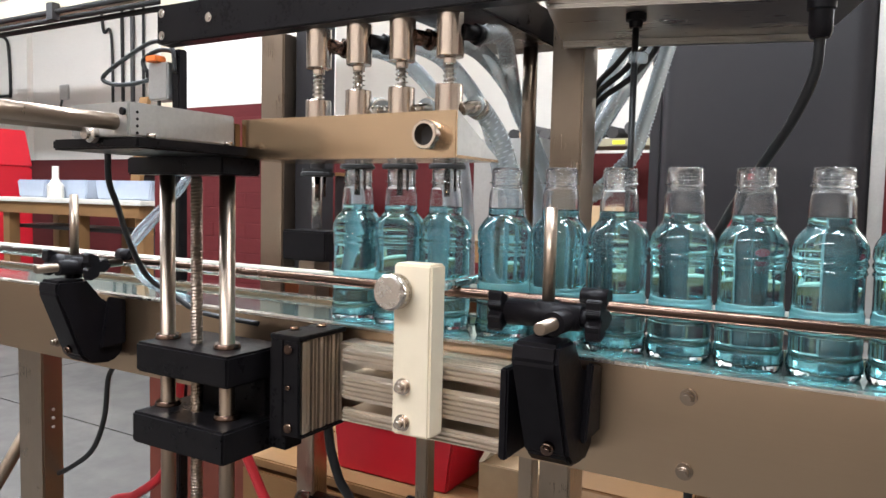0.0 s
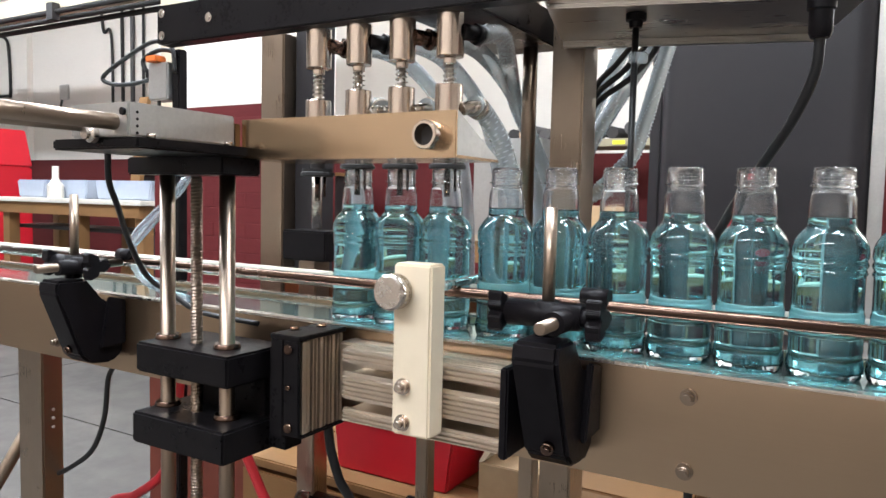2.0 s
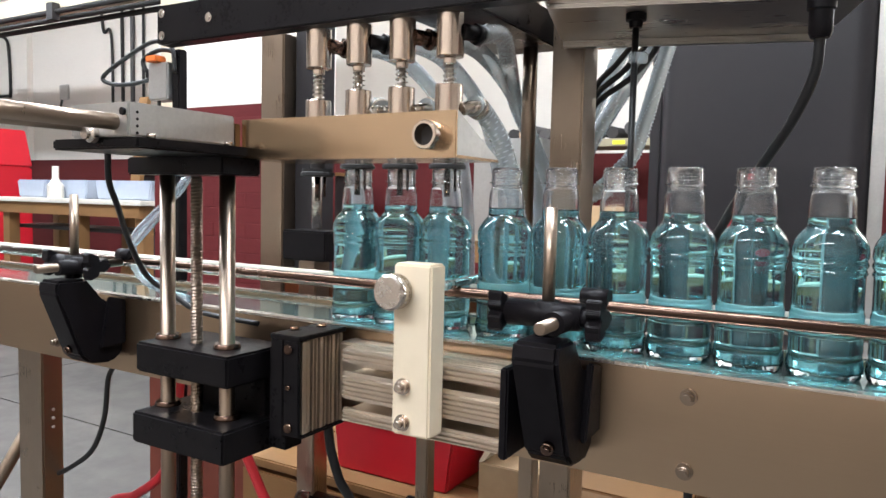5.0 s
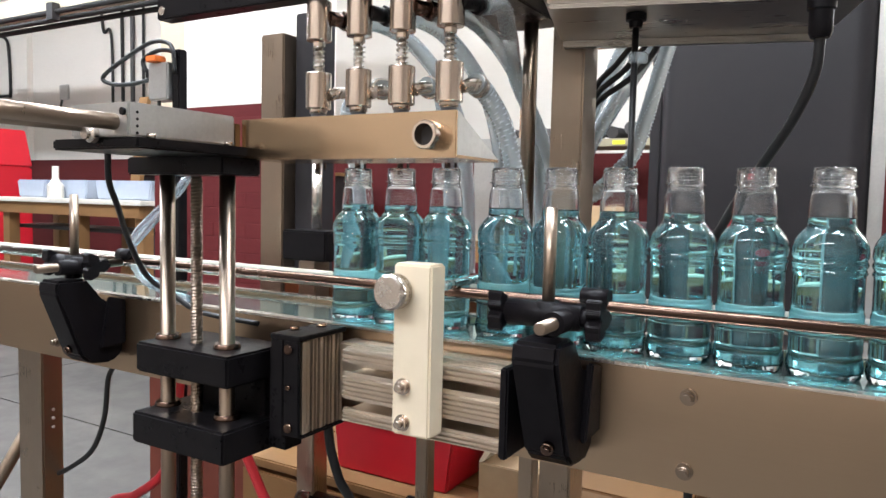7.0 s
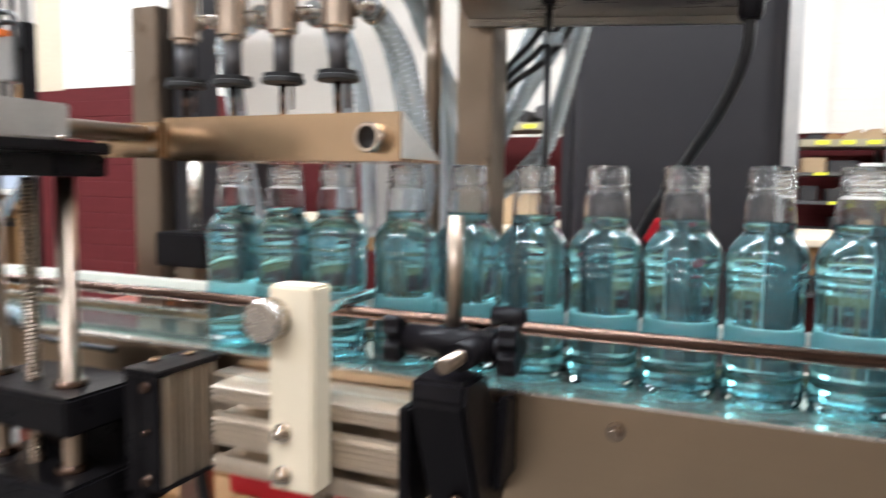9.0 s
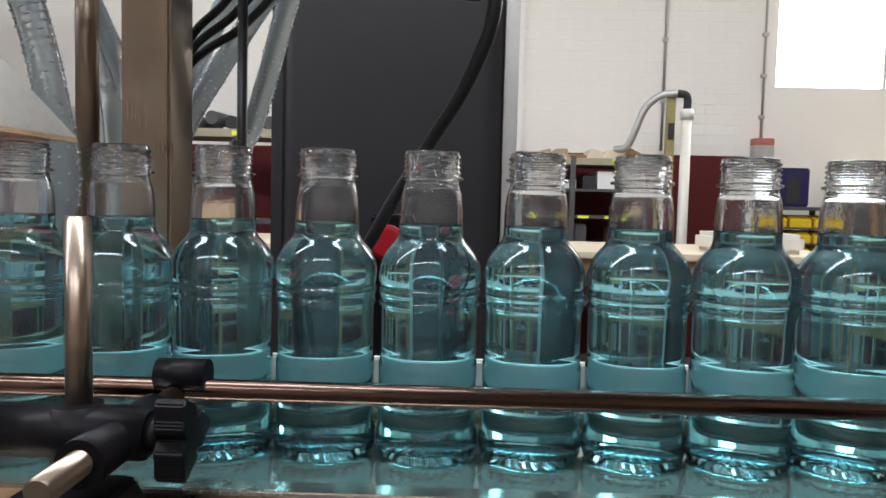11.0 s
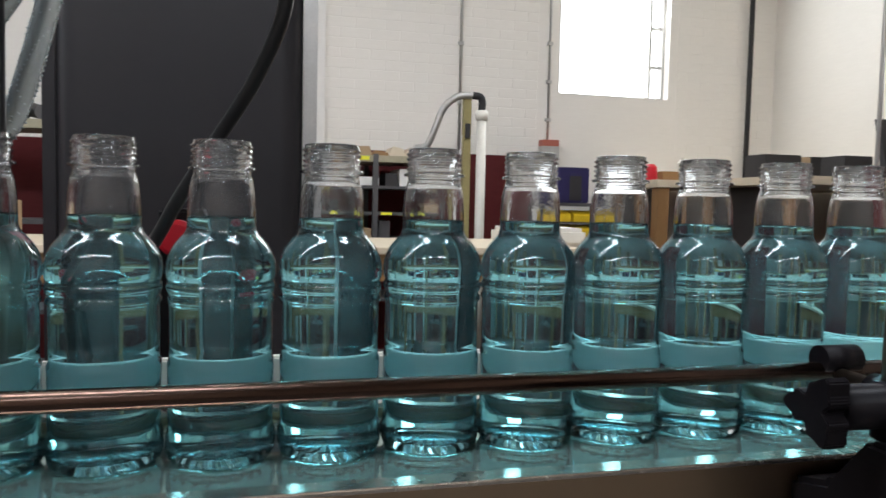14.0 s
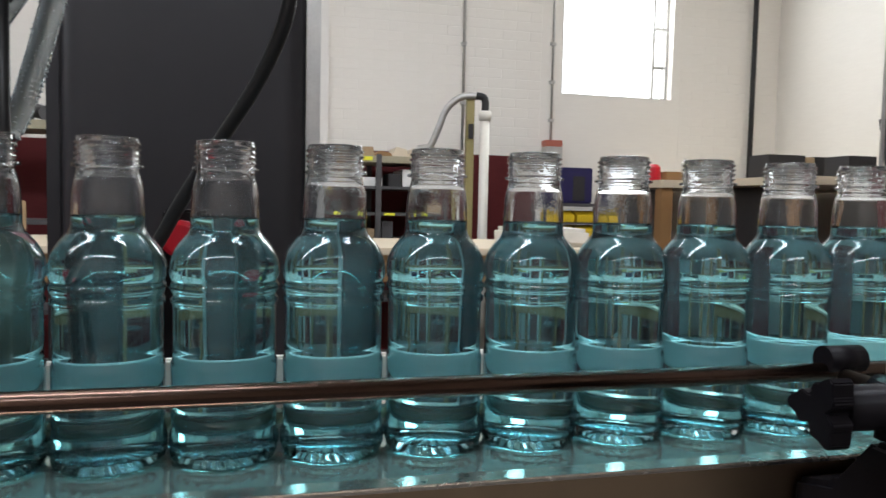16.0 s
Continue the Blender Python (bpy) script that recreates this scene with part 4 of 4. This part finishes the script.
part("cover", box(2.15, 2.29, WALL_Y - 0.10, WALL_Y - 0.005, 1.6005, 1.65, bevel=0.004), mat("faded_red_paint", (0.45, 0.13, 0.09), 0.5, 0, 0.05, 30, 0.4), sw, "faded red cover")
wall_item("trim_drainpipe", rod((4.02, WALL_Y - 0.05, 0), (4.02, WALL_Y - 0.05, CEIL_Z), 0.021, seg=12), RUBBER, "black drainpipe in the corner", "pipe")
structure("pier_right", box(2.535, RIGHT_X - 0.001, 1.2, 1.97, 0, 1.56), DADO, "burgundy lower part of brick pier", "pier")
structure("pier_right_top", box(2.539, RIGHT_X - 0.001, 1.204, 1.966, 1.5602, CEIL_Z - 0.001), PLASTER, "pale plastered upper part of pier", "pier")
tagged(mesh_object("wall_conduit", rod((2.50, 2.02, 1.3), (2.50, 2.02, CEIL_Z - 0.002), 0.009, seg=10), PLASTER), "white conduit running up the pier", "conduit")

shelf = thing("shelving_unit", "grey steel shelving with boxes and yellow labels", "shelving")
for x in (0.25, 0.76, 1.27):
    for y in (4.42, 4.90):
        part("post", box(x - 0.018, x + 0.018, y - 0.018, y + 0.018, 0.0, 1.455, bevel=0.002), SHELF, shelf)
SHELVES = (0.45, 0.86, 1.04, 1.22, 1.40)
for z in SHELVES:
    part("shelf_board", box(0.2705, 1.2495, 4.41, 4.915, z, z + (0.045 if z > 1.35 else 0.02), bevel=0.002), SHELF_EDGE if z > 1.35 else SHELF, shelf)
for x, z in ((0.36, 1.412), (0.50, 1.412), (0.64, 1.412), (1.02, 1.412), (0.45, 1.042), (0.80, 1.042), (0.98, 1.042), (0.60, 0.862), (1.06, 0.862), (0.36, 1.222)):
    part("label", box(x, x + 0.075, 4.4045, 4.4095, z, z + 0.026 if z > 1.35 else z + 0.018), LABEL, shelf, "yellow shelf label")
rng = random.Random(4)
for z, top in zip(SHELVES, SHELVES[1:]):
    x = 0.29
    while x < 1.18:
        w = rng.uniform(0.07, 0.18)
        if rng.random() < 0.8:
            hgt = rng.uniform(0.35, 0.75) * (top - z - 0.02)
            m = rng.choice([DARK, DARK, CARD, CARD, SHELF, PLASTER, DARK])
            tagged(mesh_object("storage_box", box(x, min(x + w, 1.245), 4.46, 4.46 + rng.uniform(0.2, 0.4), z + 0.0205, z + 0.0205 + hgt, bevel=0.003), m), "small storage box on the steel shelving", "box", group="boxes on the shelving")
        x += w + rng.uniform(0.01, 0.06)
x = 0.29
while x < 1.22:
    w = rng.uniform(0.08, 0.2)
    tagged(mesh_object("wood_offcut", prism([(x, 1.4455), (x + w, 1.4455), (x + w * 0.9, 1.4455 + rng.uniform(0.02, 0.07)), (x + w * 0.3, 1.4455 + rng.uniform(0.03, 0.08))], "y", 4.48, 4.48 + rng.uniform(0.15, 0.35), bevel=0.004), rng.choice([CARD, WOOD, DARK, PALE_WOOD, CARD])),
           "loose offcuts lying on top of the shelving", "offcut", group="offcuts on the shelving")
    x += w * 0.9

# the dark shelf to the left of the cabinet
shelf2 = thing("dark_rack", "dark rack with a beige top rail and burgundy backing", "rack")
for x in (-2.4, -1.15):
    part("post", box(x, x + 0.04, 4.3, 4.34, 0, 1.52, bevel=0.002), SHELF, shelf2)
part("top_rail", box(-2.5, -1.0, 4.28, 4.7, 1.5205, 1.575, bevel=0.003), SHELF_EDGE, shelf2)
for z in (0.4, 0.95):
    part("shelf_board", box(-2.36, -1.15, 4.35, 4.7, z, z + 0.03, bevel=0.002), SHELF, shelf2)
for x in (-2.25, -1.85, -1.5):
    part("label", box(x, x + 0.09, 4.2745, 4.2795, 1.532, 1.562), LABEL, shelf2, "yellow shelf label")
for k in range(9):
    x = -2.3 + 0.13 * k
    tagged(mesh_object("dark_tube", rod((x, 4.32, 1.62 + 0.03 * (k % 2)), (x + 0.05, 4.68, 1.62 + 0.03 * (k % 2)), 0.046, seg=10), DARK if k % 3 == 0 else SHELF), "dark tube lying on the rack", "tube", group="tubes on the rack")

hose_stand = thing("hose_stand", "brass post with grey hose and white plastic pipe", "pipe stand")
part("post", box(1.545, 1.60, 4.36, 4.40, 0.0, 1.87, bevel=0.003), mat("weathered_brass", (0.36, 0.30, 0.13), 0.5, 0.2, 0.1, 40, 0.6), hose_stand)
part("latch", box(1.555, 1.59, 4.34, 4.3595, 1.58, 1.68, bevel=0.003), DARK, hose_stand)
part("white_pipe", rod((1.665, 4.33, 0.0), (1.665, 4.33, 1.70), 0.033, seg=16), PVC, hose_stand)
part("pipe_socket", rod((1.665, 4.33, 1.7002), (1.665, 4.33, 1.77), 0.043, seg=16, bevel=0.006), PVC, hose_stand)
part("pipe_elbow", sweep([(1.665, 4.33, 1.7702), (1.665, 4.33, 1.83), (1.65, 4.33, 1.862), (1.60, 4.34, 1.872)], 0.026, seg=12), RUBBER, hose_stand)
part("grey_hose", sweep([(1.61, 4.34, 1.873), (1.50, 4.36, 1.86), (1.41, 4.4, 1.78), (1.36, 4.42, 1.65), (1.31, 4.45, 1.53), (1.24, 4.5, 1.51)], 0.024, seg=12), ALU, hose_stand)
part("base", box(1.50, 1.74, 4.28, 4.45, 0.0, 0.02), SHELF, hose_stand)
hose_stand.location.x = -0.19
rack = thing("bin_rack", "dark steel rack with yellow bins and a blue crate", "rack")
for x in (1.93, 2.42):
    for y in (4.2, 4.56):
        part("post", box(x, x + 0.03, y, y + 0.03, 0, 1.13, bevel=0.002), SHELF, rack)
part("top_board", box(1.92, 2.46, 4.18, 4.60, 1.1302, 1.152, bevel=0.002), SHELF, rack)
for z in (0.62, 0.72, 0.82, 0.92, 1.02):
    part("shelf_board", box(1.9605, 2.4195, 4.2, 4.56, z - 0.012, z, bevel=0.001), SHELF, rack)
    for x in (1.97, 2.125, 2.28):
        tagged(mesh_object("yellow_bin", prism([(4.205, z + 0.0005), (4.42, z + 0.0005), (4.42, z + 0.08), (4.27, z + 0.08), (4.205, z + 0.05)], "x", x, x + 0.135, bevel=0.003), YELLOW), "open yellow plastic parts bin", "bin", group="yellow bins")
crate_blue = thing("blue_crate", "tall dark blue plastic crate on a rack", "crate")
part("shell", box(2.0, 2.24, 4.22, 4.50, 1.1525, 1.40, bevel=0.008), BLUE, crate_blue)
part("panel", box(2.09, 2.18, 4.2145, 4.2195, 1.17, 1.34, bevel=0.002), DARK, crate_blue)
bench = thing("corner_workbench", "wooden corner workbench with shelves below", "workbench")
part("worktop", box(2.70, 4.27, 4.1, 4.95, 1.275, 1.33, bevel=0.004), PALE_WOOD, bench)
part("worktop", box(3.0, 4.27, 3.1, 4.095, 1.285, 1.335, bevel=0.004), PALE_WOOD, bench)
for x, y in ((2.72, 4.12), (2.72, 4.8), (3.02, 3.12), (3.02, 3.95), (4.15, 3.12)):
    part("leg", box(x, x + 0.09, y, y + 0.09, 0, 1.2745, bevel=0.004), WOOD, bench)
part("shelf_board", box(2.82, 4.24, 4.22, 4.79, 0.85, 0.88, bevel=0.002), WOOD, bench)
part("side_panel", box(2.83, 2.85, 4.22, 4.79, 0.2, 1.27), DARK, bench)
part("side_panel", box(3.12, 3.14, 3.22, 3.94, 0.2, 1.28), DARK, bench)
for x, y, z, w, h, m in ((3.10, 3.5, 1.3355, 0.27, 0.15, DARK), (3.445, 3.5, 1.3355, 0.18, 0.145, DARK), (3.375, 3.5, 1.3355, 0.065, 0.14, CARD), (3.38, 3.15, 1.3355, 0.2, 0.13, DARK), (2.86, 4.3, 1.3305, 0.13, 0.07, WOOD), (3.02, 4.3, 1.3305, 0.14, 0.06, DARK)):
    tagged(mesh_object("stock_box", box(x, x + w, y, y + 0.2, z, z + h, bevel=0.004), m), "small stock box standing on the workbench", "box", group="boxes on the workbench")
tagged(mesh_object("red_canister", lathe([(0, 0), (0.05, 0), (0.055, 0.02), (0.05, 0.10), (0.03, 0.12), (0, 0.12)], 16, origin=(2.78, 4.35, 1.3305)), RED), "round red canister on the workbench", "canister")
tagged(mesh_object("white_jug", lathe([(0, 0), (0.04, 0), (0.042, 0.08), (0.02, 0.10), (0.02, 0.12), (0, 0.12)], 16, origin=(3.08, 4.4, 1.391)), PVC), "small white jug on a dark box", "jug")
tagged(mesh_object("leaning_board", prism([(3.12, 1.3355), (3.16, 1.3355), (3.24, 1.70), (3.21, 1.70)], "x", 3.66, 3.9), DARK), "dark board leaning on the workbench", "board")

mid_bench = thing("assembly_table", "long table with a pale top and wooden apron", "table")
part("tabletop", box(-3.2, 1.75, 2.6, 3.5, 0.90, 0.93, bevel=0.004), PALE_WOOD, mid_bench)
part("apron", box(-3.15, 1.70, 2.63, 2.65, 0.78, 0.8995), WOOD, mid_bench)
for x in (-3.1, -1.0, 0.4, 1.6):
    for y in (2.66, 3.38):
        part("leg", box(x, x + 0.08, y, y + 0.08, 0, 0.8995, bevel=0.003), WOOD, mid_bench)
tagged(mesh_object("white_tub", box(1.15, 1.55, 2.75, 3.05, 0.9305, 1.02, bevel=0.02), PVC), "low white plastic tub on the table", "tub")
tagged(mesh_object("brown_carton", box(-1.35, -1.05, 2.9, 3.2, 0.9305, 1.10, bevel=0.004), CARD), "brown carton on the table", "carton")

# ---- far left ----
structure("pier_left", box(-3.02, -2.45, 1.8, 2.35, 0, 1.56), DADO, "burgundy lower part of brick pier", "pier")
structure("pier_left_top", box(-3.016, -2.454, 1.804, 2.346, 1.5602, CEIL_Z - 0.001), WALL, "white painted upper part of brick pier", "pier")
structure("pier_casing", box(-3.27, -3.0205, 1.86, 2.3, 1.56, CEIL_Z - 0.001), PALE_WOOD, "pale boxed casing beside the pier", "casing")
structure("pier_casing_base", box(-3.30, -3.0205, 1.84, 2.3, 0.0, 1.5598), DADO, "burgundy base beside the pier", "casing")
far_bench = thing("far_workbench", "pale-topped workbench with wooden frame and tubs", "workbench")
part("worktop", box(-6.2, -4.3, 2.5, 3.1, 1.02, 1.055, bevel=0.004), PVC, far_bench)
part("apron", box(-6.15, -4.35, 2.53, 2.56, 0.93, 1.0195), WOOD, far_bench)
for x in (-6.15, -5.2, -4.45):
    for y in (2.57, 3.0):
        part("leg", box(x, x + 0.09, y, y + 0.09, 0, 1.0195, bevel=0.003), WOOD, far_bench)
part("shelf_board", box(-6.1, -4.4, 2.67, 2.99, 0.80, 0.83), CAB, far_bench)
tub_mat = mat("frosted_tub", (0.40, 0.45, 0.54), 0.35, 0, 0.05, 20, 0.3)
for x, w in ((-6.05, 0.35), (-5.0, 0.6), (-5.6, 0.45)):
    tagged(mesh_object("plastic_tub", prism([(x, 1.0555), (x + w, 1.0555), (x + w + 0.03, 1.20), (x - 0.03, 1.20)], "y", 2.65, 2.95, bevel=0.01), tub_mat), "frosted plastic tub on the far workbench", "tub", group="tubs on the far workbench")
tagged(mesh_object("white_bottle", lathe([(0, 0), (0.06, 0), (0.062, 0.10), (0.035, 0.13), (0.025, 0.16), (0.025, 0.25), (0, 0.25)], 16, origin=(-5.42, 2.58, 1.0555)), PVC), "white plastic bottle on the far workbench", "bottle")
tagged(mesh_object("timber_plank", prism([(-5.5, 0.0), (-5.35, 0.0), (-5.06, 1.9), (-5.16, 1.9)], "y", 3.15, 3.19), WOOD), "timber plank leaning behind the workbench", "plank")
red_machine = thing("red_machine", "red enclosed workshop machine against the wall", "machine")
part("body", box(-8.8, -7.3, 3.0, 3.5, 0, 1.35, bevel=0.02), RED, red_machine)
part("hood", prism([(-8.8, 1.3505), (-7.3, 1.3505), (-7.42, 1.72), (-8.7, 1.72)], "y", 3.0, 3.5, bevel=0.01), RED, red_machine)
part("door_rail", box(-7.66, -7.60, 2.97, 2.9995, 0.2, 1.65, bevel=0.004), PLASTER, red_machine)
dark_shelf = thing("stock_shelf", "dark stock shelf along the burgundy wall", "shelf")
part("frame", box(-6.6, -4.0, 4.2, 4.7, 0.0, 1.30, bevel=0.01), DARK, dark_shelf)
part("top_board", box(-6.65, -3.95, 4.15, 4.72, 1.3005, 1.33), WOOD, dark_shelf)
tray_rail = thing("cable_tray", "overhead white cable tray with black pipes", "cable tray", at=(0, 0, -0.12))
part("tray", box(-12.9, -3.3, 3.55, 3.80, 3.02, 3.20, bevel=0.01), PALE_WOOD, tray_rail)
for y, z in ((3.50, 2.98), (3.62, 2.95), (3.74, 2.93)):
    part("pipe", rod((-12.9, y, z), (-3.3, y, z), 0.028, seg=8), RUBBER, tray_rail)
for x in (-11.5, -9.2, -6.9, -4.6):
    part("hanger", rod((x, 3.68, 3.2), (x, 3.68, CEIL_Z + 0.119), 0.012, seg=8), SHELF, tray_rail)
    part("clip", box(x - 0.05, x + 0.05, 3.45, 3.53, 2.9, 3.06), DARK, tray_rail)
for pts, r in (([(-10.7, 4.975, 3.3), (-10.43, 4.975, 3.2), (-10.36, 4.975, 3.0), (-10.34, 4.975, 2.45), (-10.45, 4.975, 2.42), (-11.3, 4.975, 2.43)], 0.02),
               ([(-8.3, 4.975, 3.4), (-8.25, 4.975, 3.1), (-8.1, 4.975, 3.0), (-8.08, 4.975, 1.6)], 0.018), ([(-7.7, 4.975, 3.6), (-7.7, 4.975, 1.6)], 0.026),
               ([(-7.5, 4.975, 3.6), (-7.5, 4.975, 1.6)], 0.016), ([(-7.9, 4.975, 3.6), (-7.88, 4.975, 1.6)], 0.02), ([(-9.1, 4.95, 2.3), (-9.1, 4.95, 2.1), (-8.6, 4.95, 1.85)], 0.015)):
    tagged(mesh_object("wall_pipe", sweep(pts, r, seg=8), RUBBER if r < 0.025 else SHELF), "dark service pipe fixed to the white wall", "pipe", group="service pipes on the wall")
tagged(mesh_object("wall_socket", box(-9.2, -9.0, 4.975, 4.998, 2.3, 2.5, bevel=0.01), ALU), "grey socket box on the white wall", "socket")
for x in (-9.95, -6.3):
    structure("trim_pilaster_%d" % abs(int(x)), box(x - 0.12, x + 0.12, WALL_Y - 0.08, WALL_Y - 0.001, DADO_Z, CEIL_Z - 0.001), WALL, "white painted brick pilaster", "pilaster")


# ---- bricks, painted over ----


def brick_mesh(name, length, material):
    me = bpy.data.meshes.new(name)
    bm = box(0.0018, length - 0.0018, -0.0016, 0.004, 0.0018, 0.0732, bevel=0.0)
    bmesh.ops.bevel(bm, geom=[e for e in bm.edges if all(v.co.y < -0.0012 for v in e.verts)], offset=0.0014, segments=1, affect="EDGES")
    bm.to_mesh(me)
    bm.free()
    me.materials.append(material)
    return me


def lay_bricks(parent, x0, x1, y, z0, z1, material, gaps=(), limit=300):
    """Courses of stretchers over a wall's face; the first ones are objects, the rest one mesh."""
    rnd = random.Random(11)
    whole, rest, count = brick_mesh("brick", 0.225, material), None, 0
    cut = {}
    row = 0
    z = z0
    while z + 0.075 <= z1 + 1e-6:
        x = x0 - (0.1125 if row % 2 else 0.0)
        while x < x1 - 0.03:
            a, b = max(x, x0), min(x + 0.225, x1)
            x += 0.225
            if b - a < 0.03 or any(a < g[1] and b > g[0] and z < g[3] and z + 0.075 > g[2] for g in gaps):
                continue
            n = round(b - a, 3)
            if n not in cut:
                cut[n] = whole if n == 0.225 else brick_mesh("brick", n, material)
            off = rnd.uniform(-0.0008, 0.0008)
            if count < limit:
                ob = new("brick", cut[n])
                ob.parent = parent
                ob.location = (a, y + off, z)
                ob.rotation_euler = (rnd.uniform(-0.006, 0.006), 0, rnd.uniform(-0.004, 0.004))
                count += 1
            else:
                rest = box(a + 0.002, b - 0.002, y + off * 0.6 - 0.0016, y + off * 0.6 + 0.003, z + 0.002, z + 0.073, bm=rest)
        z += 0.075
        row += 1
    if rest is not None:
        ob = part("brick_rest", rest, material, parent)
        tagged(ob, kind="stuff")


lay_bricks(bpy.data.objects["pier_left"], -3.02, -2.45, 1.8, 0.3, 1.56, DADO, limit=100)
lay_bricks(bpy.data.objects["pier_left_top"], -3.016, -2.454, 1.804, 1.5602, 2.55, WALL, limit=60)
lay_bricks(bpy.data.objects["wall_back"], 0.456, 2.13, WALL_Y, DADO_Z, 3.3, WALL, limit=200)
lay_bricks(bpy.data.objects["wall_back"], 3.36, RIGHT_X - 0.01, WALL_Y, DADO_Z, 3.3, WALL, limit=90)


def motions():
    """The head lifts off the bottles, then the tray slides in under the nozzles."""
    lift_rows = [(0.0, 0), (6.6, 0), (6.7, 0.10), (6.8, 0.26), (6.9, 0.33), (7.0, 0.375), (7.1, 0.42), (7.2, 0.51), (7.3, 0.70), (7.4, 0.86), (7.5, 0.94), (7.6, 0.985), (7.8, 1.0), (16.0, 1.0)]
    up = [(t, -0.104 * (1 - f)) for t, f in lift_rows]
    walk(head_bar, [(t, pose(0, 0, h)) for t, h in up])
    for k, spout in enumerate(SPOUTS):
        if k:
            walk(spout, [(t, pose(0, 0, max(h, -0.0935) - h)) for t, h in up])
    slide = [(0.0, 0), (7.2, 0), (7.3, 0.20), (7.4, 0.35), (7.5, 0.49), (7.6, 0.62), (7.7, 0.73), (7.8, 0.86), (7.9, 0.96), (8.0, 1.0), (16.0, 1.0)]
    walk(tray, [(t, pose(0, 0.109 * f, 0)) for t, f in slide])


motions()
